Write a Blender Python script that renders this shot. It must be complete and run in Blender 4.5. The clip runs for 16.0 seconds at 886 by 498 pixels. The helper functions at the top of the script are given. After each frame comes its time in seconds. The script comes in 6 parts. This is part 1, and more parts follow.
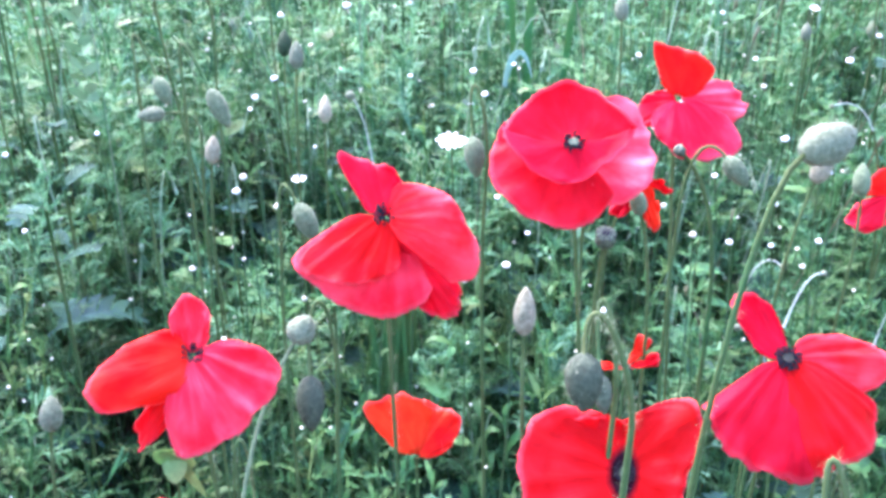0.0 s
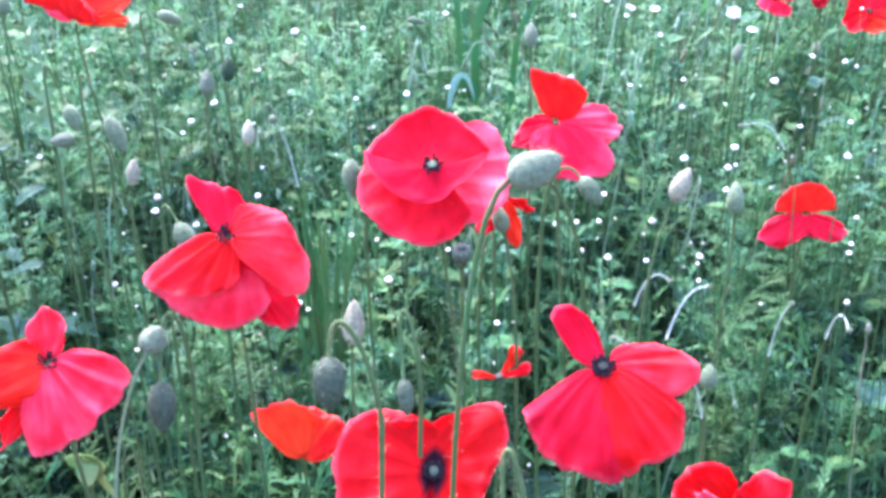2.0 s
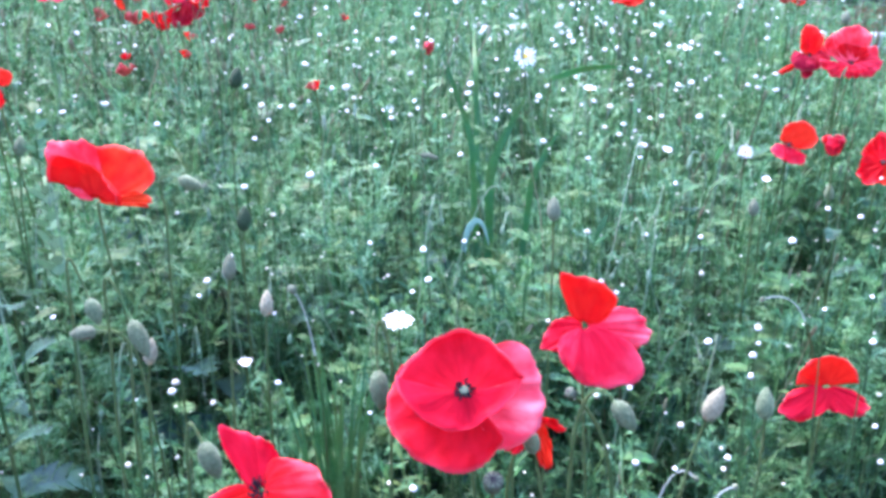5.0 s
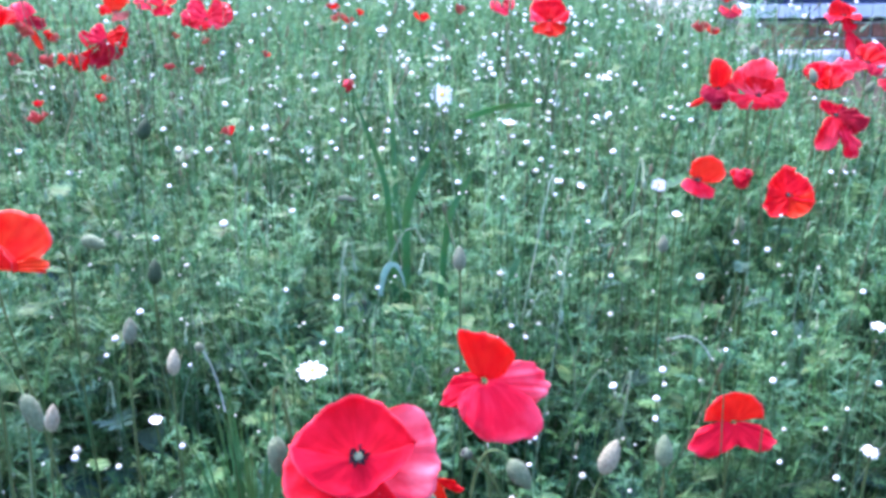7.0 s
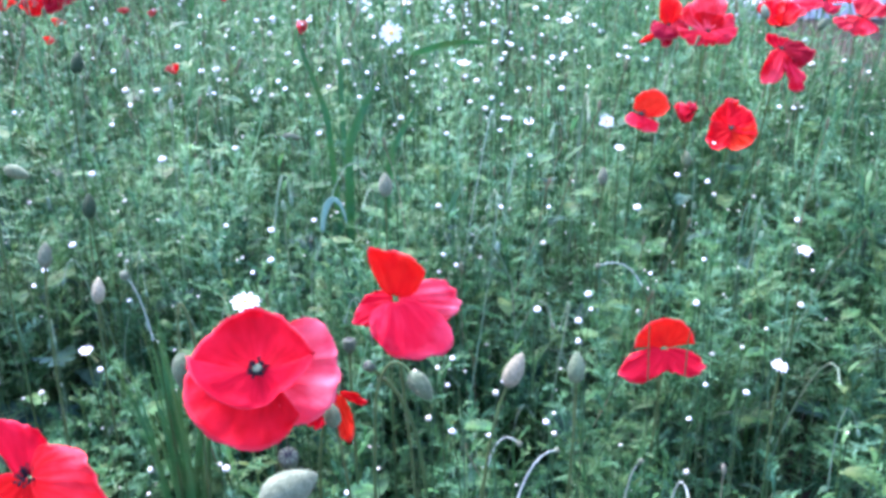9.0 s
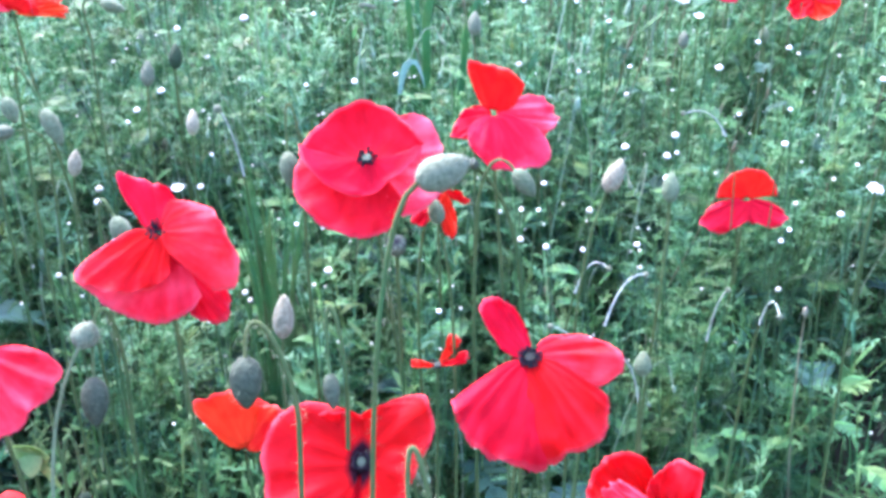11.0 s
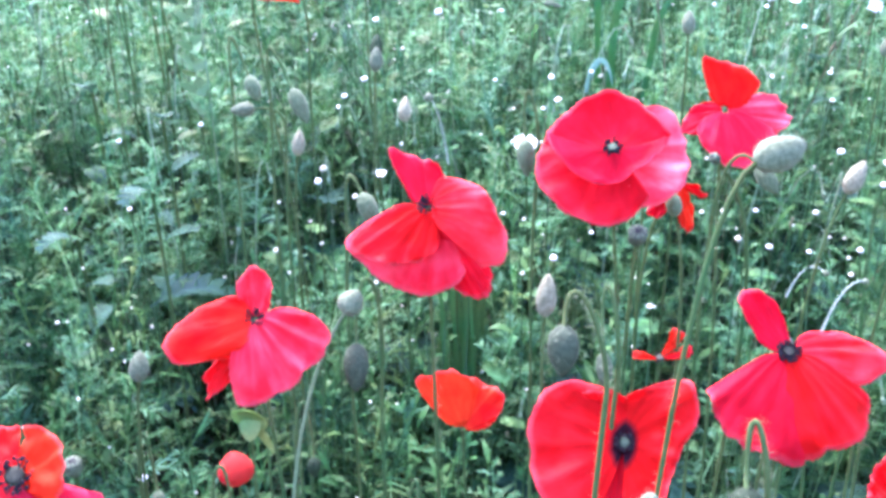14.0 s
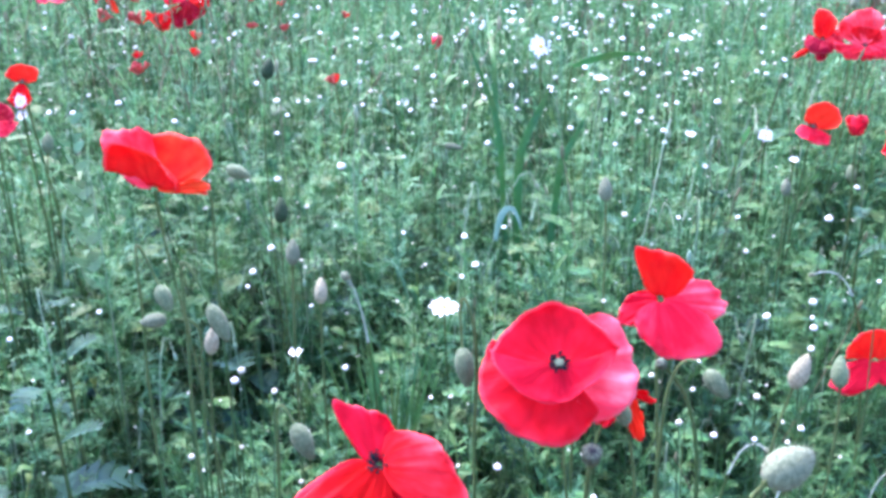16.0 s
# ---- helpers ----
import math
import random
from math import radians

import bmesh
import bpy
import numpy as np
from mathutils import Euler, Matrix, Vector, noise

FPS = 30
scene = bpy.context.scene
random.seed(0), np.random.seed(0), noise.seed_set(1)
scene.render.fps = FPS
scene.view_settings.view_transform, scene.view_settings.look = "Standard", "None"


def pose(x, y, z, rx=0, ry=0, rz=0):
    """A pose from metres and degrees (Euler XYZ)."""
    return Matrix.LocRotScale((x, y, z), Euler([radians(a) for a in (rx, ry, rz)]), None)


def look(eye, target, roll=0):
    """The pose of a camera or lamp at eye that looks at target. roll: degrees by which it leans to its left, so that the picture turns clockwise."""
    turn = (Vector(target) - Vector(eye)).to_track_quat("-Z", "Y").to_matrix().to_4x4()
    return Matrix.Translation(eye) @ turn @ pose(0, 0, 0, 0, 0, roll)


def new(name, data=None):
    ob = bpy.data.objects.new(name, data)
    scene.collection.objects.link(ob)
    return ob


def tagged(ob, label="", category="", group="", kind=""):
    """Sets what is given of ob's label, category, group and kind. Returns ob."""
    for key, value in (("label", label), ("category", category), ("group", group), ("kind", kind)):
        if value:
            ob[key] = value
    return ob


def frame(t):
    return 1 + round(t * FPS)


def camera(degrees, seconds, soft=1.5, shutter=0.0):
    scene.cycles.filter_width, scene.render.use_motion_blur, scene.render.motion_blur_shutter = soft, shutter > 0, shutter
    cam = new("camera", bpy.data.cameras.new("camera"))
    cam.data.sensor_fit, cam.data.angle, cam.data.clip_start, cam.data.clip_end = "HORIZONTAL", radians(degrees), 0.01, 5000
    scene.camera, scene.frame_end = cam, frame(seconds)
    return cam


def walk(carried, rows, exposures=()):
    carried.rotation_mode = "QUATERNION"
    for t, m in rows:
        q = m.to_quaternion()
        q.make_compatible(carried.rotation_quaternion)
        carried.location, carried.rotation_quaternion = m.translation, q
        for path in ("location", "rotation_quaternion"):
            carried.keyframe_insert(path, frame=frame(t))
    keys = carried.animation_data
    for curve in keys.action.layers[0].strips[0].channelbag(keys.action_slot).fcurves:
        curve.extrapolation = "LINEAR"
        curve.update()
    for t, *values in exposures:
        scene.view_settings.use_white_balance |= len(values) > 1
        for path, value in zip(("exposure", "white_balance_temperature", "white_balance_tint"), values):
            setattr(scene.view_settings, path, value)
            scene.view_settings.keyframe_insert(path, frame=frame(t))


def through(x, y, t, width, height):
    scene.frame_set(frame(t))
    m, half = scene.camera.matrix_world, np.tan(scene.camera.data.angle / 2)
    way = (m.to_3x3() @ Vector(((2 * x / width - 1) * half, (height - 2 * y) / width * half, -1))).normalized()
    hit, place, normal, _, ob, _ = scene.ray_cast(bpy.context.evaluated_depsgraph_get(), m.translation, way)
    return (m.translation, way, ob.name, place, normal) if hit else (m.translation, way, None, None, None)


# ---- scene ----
cam = camera(45.8, 16.0, soft=3.5)
PATH = [
    (0, (0.043, 0.023, 0.588), (0.045, 1.84, -0.248), 0.1),
    (0.5, (0.062, -0.005, 0.585), (0.009, 1.805, -0.265), 0.1),
    (1, (0.087, -0.013, 0.586), (0.021, 1.799, -0.258), -0.7),
    (1.5, (0.103, -0.011, 0.588), (0.048, 1.805, -0.248), -0.5),
    (2, (0.118, -0.004, 0.6), (0.057, 1.825, -0.207), -0.9),
    (2.5, (0.121, 0.004, 0.608), (0.025, 1.85, -0.156), -1.1),
    (3, (0.109, 0.015, 0.613), (0.001, 1.866, -0.138), -0.6),
    (3.5, (0.101, 0.019, 0.62), (-0.016, 1.883, -0.097), -0.5),
    (4, (0.1, 0.023, 0.631), (-0.004, 1.891, -0.075), -0.2),
    (4.2, (0.099, 0.025, 0.64), (0.008, 1.894, -0.066), 0.0),
    (6.3, (0.101, 0.039, 0.684), (0.142, 1.922, 0.01), 0.4),
    (6.5, (0.106, 0.04, 0.686), (0.163, 1.925, 0.019), 0.4),
    (7, (0.124, 0.035, 0.687), (0.183, 1.918, 0.017), -0.3),
    (7.5, (0.141, 0.034, 0.688), (0.208, 1.916, 0.013), -0.5),
    (8, (0.152, 0.035, 0.683), (0.223, 1.911, -0.007), -0.5),
    (8.5, (0.162, 0.035, 0.676), (0.241, 1.902, -0.037), -0.6),
    (8.7, (0.166, 0.032, 0.673), (0.245, 1.894, -0.053), -0.6),
    (10.8, (0.136, -0.002, 0.611), (0.152, 1.818, -0.218), -0.4),
    (11, (0.134, -0.007, 0.608), (0.131, 1.806, -0.237), -0.5),
    (11.5, (0.127, -0.014, 0.6), (0.095, 1.793, -0.257), -0.3),
    (12, (0.116, -0.017, 0.595), (0.057, 1.783, -0.273), -0.1),
    (12.5, (0.101, -0.021, 0.593), (-0.003, 1.777, -0.277), -0.5),
    (13, (0.088, -0.024, 0.595), (-0.061, 1.769, -0.28), -0.5),
    (13.5, (0.078, -0.021, 0.597), (-0.113, 1.778, -0.254), -0.3),
    (14, (0.074, -0.021, 0.603), (-0.136, 1.784, -0.231), -0.1),
    (14.5, (0.067, -0.014, 0.617), (-0.127, 1.814, -0.172), 0.0),
    (15, (0.056, 0.008, 0.628), (-0.039, 1.848, -0.15), -0.4),
    (15.5, (0.045, 0.017, 0.642), (0.013, 1.878, -0.091), -0.7),
    (16, (0.046, 0.029, 0.652), (0.055, 1.904, -0.043), -0.6),
]
EXPOSURE, TINT = 2.5, 28
LEVELS = ((0, 0.55, 5750), (2, 0.48, 5600), (4, 0.2, 5550), (6.5, -0.05, 5520), (8.5, -0.08, 5520), (11, 0.45, 5550), (12, 0.52, 5560), (14, 0.52, 5650), (16, 0.15, 5600))
walk(cam, [(t, look(eye, target, roll)) for t, eye, target, roll in PATH], [(t, EXPOSURE + up, kelvin, TINT) for t, up, kelvin in LEVELS])

# ---- world, sun ----
world = bpy.data.worlds.new("overcast_sky")
scene.world = world
world.use_nodes = True
wn = world.node_tree
sky = wn.nodes.new("ShaderNodeTexSky")
sky.sky_type, sky.sun_disc = "NISHITA", False
sky.sun_elevation, sky.sun_rotation = radians(53), radians(-28)
sky.air_density, sky.dust_density, sky.ozone_density = 1.0, 3.0, 1.0
wn.nodes["Background"].inputs[1].default_value = 0.15
wn.links.new(sky.outputs[0], wn.nodes["Background"].inputs[0])
sun = new("sun", bpy.data.lights.new("sun", "SUN"))
sun.data.energy, sun.data.angle, sun.data.color = 1.55, radians(26), (1.0, 0.97, 0.93)
sun.matrix_basis = look((-1.4, 2.6, 4.0), (0, 0, 0))


# ---- materials ----
def material(name):
    m = bpy.data.materials.new(name)
    m.use_nodes = True
    nodes, links = m.node_tree.nodes, m.node_tree.links
    return m, nodes, links, nodes["Principled BSDF"]


def ramp(nodes, stops):
    r = nodes.new("ShaderNodeValToRGB")
    r.color_ramp.elements[0].position, r.color_ramp.elements[0].color = stops[0][0], (*stops[0][1], 1)
    r.color_ramp.elements[1].position, r.color_ramp.elements[1].color = stops[-1][0], (*stops[-1][1], 1)
    for pos, col in stops[1:-1]:
        r.color_ramp.elements.new(pos).color = (*col, 1)
    return r


def noise_node(nodes, links, scale, coord="Object", detail=4.0):
    c = nodes.new("ShaderNodeTexCoord")
    n = nodes.new("ShaderNodeTexNoise")
    n.inputs["Scale"].default_value, n.inputs["Detail"].default_value = scale, detail
    links.new(c.outputs[coord], n.inputs["Vector"])
    return n


def mix_rgb(nodes, links, blend, fac, a, b):
    x = nodes.new("ShaderNodeMix")
    x.data_type, x.blend_type = "RGBA", blend
    for sock, v in ((x.inputs[0], fac), (x.inputs[6], a), (x.inputs[7], b)):
        if isinstance(v, (int, float)):
            sock.default_value = v
        elif isinstance(v, tuple):
            sock.default_value = (*v, 1)
        else:
            links.new(v, sock)
    return x.outputs[2]


def add_translucent(m, nodes, links, bsdf, colour, amount):
    t = nodes.new("ShaderNodeBsdfTranslucent")
    links.new(colour, t.inputs[0])
    x = nodes.new("ShaderNodeMixShader")
    x.inputs[0].default_value = amount
    links.new(bsdf.outputs[0], x.inputs[1])
    links.new(t.outputs[0], x.inputs[2])
    links.new(x.outputs[0], nodes["Material Output"].inputs[0])


def petal_material(name, dark, mid, light, blotch=0.0):
    """Thin silky petal: radial veins along its length, soft blotches, a paler worn rim, a dark base."""
    m, nodes, links, b = material(name)
    c = nodes.new("ShaderNodeTexCoord")
    mp = nodes.new("ShaderNodeMapping")
    mp.inputs["Scale"].default_value = (5, 0.9, 1)
    links.new(c.outputs["UV"], mp.inputs[0])
    veins = nodes.new("ShaderNodeTexNoise")
    veins.inputs["Scale"].default_value, veins.inputs["Detail"].default_value = 2.2, 5
    links.new(mp.outputs[0], veins.inputs["Vector"])
    r = ramp(nodes, [(0.16, dark), (0.5, mid), (0.90, light)])
    links.new(veins.outputs[0], r.inputs[0])
    soft = noise_node(nodes, links, 42, detail=3)
    patch = ramp(nodes, [(0.42, (0, 0, 0)), (0.58, (0.95, 0.95, 0.95))])
    links.new(soft.outputs[0], patch.inputs[0])
    deep = mix_rgb(nodes, links, "MULTIPLY", 1.0, r.outputs[0], (0.93, 0.30, 0.42))
    col = mix_rgb(nodes, links, "MIX", patch.outputs[0], r.outputs[0], deep)
    along_petal = nodes.new("ShaderNodeSeparateXYZ")
    links.new(c.outputs["UV"], along_petal.inputs[0])
    towards_rim = ramp(nodes, [(0.45, (0, 0, 0)), (1.0, (0.8, 0.8, 0.8))])
    links.new(along_petal.outputs[1], towards_rim.inputs[0])
    clouds = noise_node(nodes, links, 70, detail=3)
    cloud = ramp(nodes, [(0.42, (0, 0, 0)), (0.64, (1, 1, 1))])
    links.new(clouds.outputs[0], cloud.inputs[0])
    pale = nodes.new("ShaderNodeMath")
    pale.operation = "MULTIPLY"
    links.new(towards_rim.outputs[0], pale.inputs[0])
    links.new(cloud.outputs[0], pale.inputs[1])
    col = mix_rgb(nodes, links, "MIX", pale.outputs[0], col, light)
    worn = ramp(nodes, [(0.93, (0, 0, 0)), (1.0, (0.55, 0.55, 0.55))])
    links.new(along_petal.outputs[1], worn.inputs[0])
    col = mix_rgb(nodes, links, "MIX", worn.outputs[0], col, tuple(min(1, 0.25 * v + 0.75 * w) for v, w in zip(light, (0.95, 0.16, 0.22))) if name != "petal_violet" else light)
    info = nodes.new("ShaderNodeObjectInfo")
    hue = nodes.new("ShaderNodeHueSaturation")
    mr = nodes.new("ShaderNodeMapRange")
    mr.inputs[3].default_value, mr.inputs[4].default_value = 0.496, 0.503
    links.new(info.outputs["Random"], mr.inputs[0])
    links.new(mr.outputs[0], hue.inputs["Hue"])
    links.new(col, hue.inputs["Color"])
    col = hue.outputs[0]
    if blotch:
        sep = nodes.new("ShaderNodeSeparateXYZ")
        links.new(c.outputs["UV"], sep.inputs[0])
        br = ramp(nodes, [(blotch * 0.6, (0, 0, 0)), (blotch, (1, 1, 1))])
        links.new(sep.outputs[1], br.inputs[0])
        col = mix_rgb(nodes, links, "MIX", br.outputs[0], (0.03, 0.004, 0.012), col)
    links.new(col, b.inputs["Base Color"])
    b.inputs["Roughness"].default_value = 0.6
    b.inputs["Specular IOR Level"].default_value = 0.12
    b.inputs["Sheen Weight"].default_value, b.inputs["Sheen Roughness"].default_value = 0.07, 0.35
    b.inputs["Sheen Tint"].default_value = (1.0, 0.55, 0.68, 1)
    crinkle = noise_node(nodes, links, 210, detail=4)
    fine_veins = nodes.new("ShaderNodeTexNoise")
    fine_veins.inputs["Scale"].default_value, fine_veins.inputs["Detail"].default_value = 7.0, 3
    links.new(mp.outputs[0], fine_veins.inputs["Vector"])
    relief = nodes.new("ShaderNodeMath")
    relief.operation = "ADD"
    links.new(crinkle.outputs[0], relief.inputs[0])
    links.new(fine_veins.outputs[0], relief.inputs[1])
    bump = nodes.new("ShaderNodeBump")
    bump.inputs["Strength"].default_value, bump.inputs["Distance"].default_value = 0.35, 0.0009
    links.new(relief.outputs[0], bump.inputs["Height"])
    links.new(bump.outputs[0], b.inputs["Normal"])
    through = mix_rgb(nodes, links, "MULTIPLY", 1.0, col, (1.0, 0.42, 0.30) if name != "petal_violet" else (0.8, 0.7, 1.0))
    add_translucent(m, nodes, links, b, through, 0.33)
    return m


def leaf_material(name, stops, translucent=0.3, rough=0.5, patch=5.0, spec=0.22):
    """Green tissue: each leaflet has its own tone, with larger patches of tone over the bed."""
    m, nodes, links, b = material(name)
    g = nodes.new("ShaderNodeNewGeometry")
    n = noise_node(nodes, links, patch, detail=3)
    a = nodes.new("ShaderNodeMath")
    a.operation = "MULTIPLY_ADD"
    a.inputs[1].default_value = 0.42
    links.new(g.outputs["Random Per Island"], a.inputs[0])
    k = nodes.new("ShaderNodeMath")
    k.operation = "MULTIPLY"
    k.inputs[1].default_value = 1.0
    w = nodes.new("ShaderNodeMath")
    w.operation = "SUBTRACT"
    w.inputs[1].default_value = 0.2
    links.new(n.outputs[0], w.inputs[0])
    links.new(w.outputs[0], k.inputs[0])
    links.new(k.outputs[0], a.inputs[2])
    r = ramp(nodes, stops)
    links.new(a.outputs[0], r.inputs[0])
    fine = noise_node(nodes, links, 400, detail=2)
    col = mix_rgb(nodes, links, "OVERLAY", 0.25, r.outputs[0], fine.outputs[0])
    tone = noise_node(nodes, links, 26, detail=2)
    mr = nodes.new("ShaderNodeMapRange")
    mr.inputs[1].default_value, mr.inputs[2].default_value = 0.3, 0.7
    mr.inputs[3].default_value, mr.inputs[4].default_value = 0.440, 0.555
    links.new(tone.outputs[0], mr.inputs[0])
    hue = nodes.new("ShaderNodeHueSaturation")
    hue.inputs["Saturation"].default_value, hue.inputs["Value"].default_value = 0.95, 1.0
    links.new(mr.outputs[0], hue.inputs["Hue"])
    links.new(col, hue.inputs["Color"])
    col = hue.outputs[0]
    links.new(col, b.inputs["Base Color"])
    b.inputs["Roughness"].default_value = rough
    b.inputs["Specular IOR Level"].default_value = spec
    if translucent:
        add_translucent(m, nodes, links, b, col, translucent)
    return m


def plain_material(name, dark, light, scale, rough=0.6, bump=0.3, depth=0.001, sheen=0.0, metal=0.0):
    m, nodes, links, b = material(name)
    n = noise_node(nodes, links, scale, detail=6)
    r = ramp(nodes, [(0.3, dark), (0.7, light)])
    links.new(n.outputs[0], r.inputs[0])
    big = noise_node(nodes, links, scale * 0.13, detail=3)
    col = mix_rgb(nodes, links, "OVERLAY", 0.35, r.outputs[0], big.outputs[0])
    info = nodes.new("ShaderNodeObjectInfo")
    hue = nodes.new("ShaderNodeHueSaturation")
    mr = nodes.new("ShaderNodeMapRange")
    mr.inputs[3].default_value, mr.inputs[4].default_value = 0.8, 1.2
    links.new(info.outputs["Random"], mr.inputs[0])
    links.new(mr.outputs[0], hue.inputs["Value"])
    links.new(col, hue.inputs["Color"])
    links.new(hue.outputs[0], b.inputs["Base Color"])
    b.inputs["Roughness"].default_value, b.inputs["Metallic"].default_value = rough, metal
    b.inputs["Sheen Weight"].default_value = sheen
    b.inputs["Specular IOR Level"].default_value = 0.28
    bp = nodes.new("ShaderNodeBump")
    bp.inputs["Strength"].default_value, bp.inputs["Distance"].default_value = bump, depth
    links.new(n.outputs[0], bp.inputs["Height"])
    links.new(bp.outputs[0], b.inputs["Normal"])
    return m


CRIMSON = petal_material("petal_crimson", (0.74, 0.008, 0.024), (0.87, 0.023, 0.058), (0.97, 0.105, 0.165))
ROSE = petal_material("petal_rose", (0.86, 0.036, 0.072), (0.94, 0.080, 0.135), (0.98, 0.21, 0.27))
PALEROSE = petal_material("petal_pale_rose", (0.90, 0.075, 0.125), (0.95, 0.145, 0.21), (0.98, 0.29, 0.36))
FOLDED = petal_material("petal_folded", (0.42, 0.026, 0.018), (0.58, 0.050, 0.034), (0.68, 0.09, 0.06))
FADED = petal_material("petal_faded", (0.36, 0.075, 0.055), (0.48, 0.13, 0.10), (0.56, 0.22, 0.17))
SCARLET = petal_material("petal_scarlet", (0.72, 0.014, 0.004), (0.88, 0.024, 0.006), (0.93, 0.05, 0.02))
ORANGE = petal_material("petal_orange", (0.74, 0.036, 0.008), (0.88, 0.062, 0.012), (0.93, 0.11, 0.03))
RED = petal_material("petal_red", (0.58, 0.002, 0.007), (0.77, 0.005, 0.017), (0.91, 0.018, 0.045))
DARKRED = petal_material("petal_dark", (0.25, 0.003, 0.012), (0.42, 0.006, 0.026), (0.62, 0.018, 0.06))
BLOTCHED = petal_material("petal_blotched", (0.58, 0.004, 0.008), (0.78, 0.008, 0.017), (0.88, 0.022, 0.040), 0.17)
STEM = leaf_material("poppy_stem", [(0.2, (0.034, 0.070, 0.021)), (0.6, (0.072, 0.128, 0.042)), (0.9, (0.135, 0.200, 0.080))], 0.0, 0.6, 5.0, 0.12)
GREENSTEM = leaf_material("weed_stem", [(0.2, (0.024, 0.072, 0.027)), (0.6, (0.052, 0.125, 0.046)), (0.9, (0.100, 0.200, 0.082))], 0.0, 0.6, 5.0, 0.12)
PALESTEM = leaf_material("pale_stem", [(0.2, (0.125, 0.210, 0.117)), (0.6, (0.196, 0.310, 0.186)), (0.9, (0.294, 0.410, 0.283))], 0.0, 0.5)
HAIR = plain_material("hairs", (0.13, 0.165, 0.10), (0.23, 0.27, 0.17), 300, 0.5)
BUDGREEN = plain_material("bud_green", (0.070, 0.104, 0.052), (0.148, 0.198, 0.106), 700, 0.75, 0.9, 0.0007, 0.10)
BUDPALE = plain_material("bud_pale", (0.088, 0.113, 0.064), (0.182, 0.217, 0.136), 700, 0.75, 0.9, 0.0007, 0.10)
BUDPINK = plain_material("bud_pinkish", (0.165, 0.155, 0.092), (0.335, 0.315, 0.208), 600, 0.75, 0.8, 0.0006, 0.10)
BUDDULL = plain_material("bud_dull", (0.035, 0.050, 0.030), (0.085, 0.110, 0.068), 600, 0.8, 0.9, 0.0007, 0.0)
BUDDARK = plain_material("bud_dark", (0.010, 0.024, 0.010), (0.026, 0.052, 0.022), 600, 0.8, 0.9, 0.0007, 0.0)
WHITESTEM = leaf_material("whitish_stem", [(0.2, (0.24, 0.30, 0.24)), (0.6, (0.36, 0.43, 0.37)), (0.9, (0.50, 0.56, 0.50))], 0.0, 0.5)
STRAW = leaf_material("dry_stem", [(0.2, (0.11, 0.115, 0.055)), (0.6, (0.20, 0.205, 0.115)), (0.9, (0.34, 0.345, 0.23))], 0.1, 0.6, 8.0)
NAVY = plain_material("navy_paint", (0.012, 0.02, 0.06), (0.03, 0.045, 0.11), 20, 0.4, 0.15)
POD = plain_material("seed_capsule", (0.03, 0.04, 0.025), (0.09, 0.11, 0.065), 500, 0.6)
PODTOP = plain_material("stigma_disc", (0.018, 0.02, 0.015), (0.06, 0.062, 0.045), 900, 0.7)
LID = plain_material("pod_lid", (0.06, 0.08, 0.05), (0.15, 0.19, 0.12), 900, 0.7)
ANTHER = plain_material("anther", (0.008, 0.006, 0.012), (0.03, 0.022, 0.035), 900, 0.8)
WHITE = plain_material("white_ray", (0.70, 0.72, 0.72), (0.85, 0.86, 0.86), 300, 0.6, 0.2)
CREAM = plain_material("cream_head", (0.55, 0.55, 0.42), (0.80, 0.80, 0.70), 900, 0.7, 0.6)
YELLOW = plain_material("yellow_disc", (0.55, 0.36, 0.03), (0.75, 0.55, 0.08), 1200, 0.8, 0.8)
VIOLET = petal_material("petal_violet", (0.06, 0.045, 0.25), (0.10, 0.08, 0.36), (0.18, 0.15, 0.48))
MAYWEED = leaf_material("mayweed_leaf", [(0.10, (0.012, 0.060, 0.025)), (0.36, (0.048, 0.166, 0.065)), (0.58, (0.108, 0.280, 0.104)), (0.82, (0.255, 0.500, 0.270))], 0.42, 0.5, 7.0, 0.14)
GRASS = leaf_material("grass_blade", [(0.12, (0.016, 0.078, 0.028)), (0.5, (0.048, 0.156, 0.051)), (0.88, (0.115, 0.275, 0.101))], 0.35, 0.4, 4.0)
FRESHBLADE = leaf_material("fresh_grass", [(0.12, (0.040, 0.135, 0.042)), (0.5, (0.072, 0.205, 0.062)), (0.88, (0.13, 0.30, 0.11))], 0.4, 0.4, 9.0)
DARKBLADE = leaf_material("broad_grass", [(0.12, (0.034, 0.15, 0.042)), (0.5, (0.062, 0.23, 0.060)), (0.88, (0.12, 0.34, 0.105))], 0.35, 0.4, 9.0)
PALEBLADE = leaf_material("pale_blade", [(0.12, (0.22, 0.38, 0.34)), (0.5, (0.30, 0.48, 0.44)), (0.88, (0.40, 0.58, 0.54))], 0.5, 0.4, 8.0)
BLUELEAF = leaf_material("blue_green_leaf", [(0.12, (0.014, 0.052, 0.040)), (0.5, (0.034, 0.098, 0.072)), (0.88, (0.075, 0.165, 0.122))], 0.22, 0.6, 6.0, 0.10)
LEAFY = leaf_material("weed_leaf", [(0.12, (0.011, 0.054, 0.021)), (0.4, (0.040, 0.138, 0.048)), (0.62, (0.086, 0.215, 0.060)), (0.88, (0.150, 0.335, 0.130))], 0.40, 0.45, 7.0, 0.14)
PALELEAF = leaf_material("pale_leaf", [(0.15, (0.13, 0.26, 0.12)), (0.5, (0.20, 0.36, 0.18)), (0.85, (0.30, 0.47, 0.27))], 0.25, 0.45, 8.0)
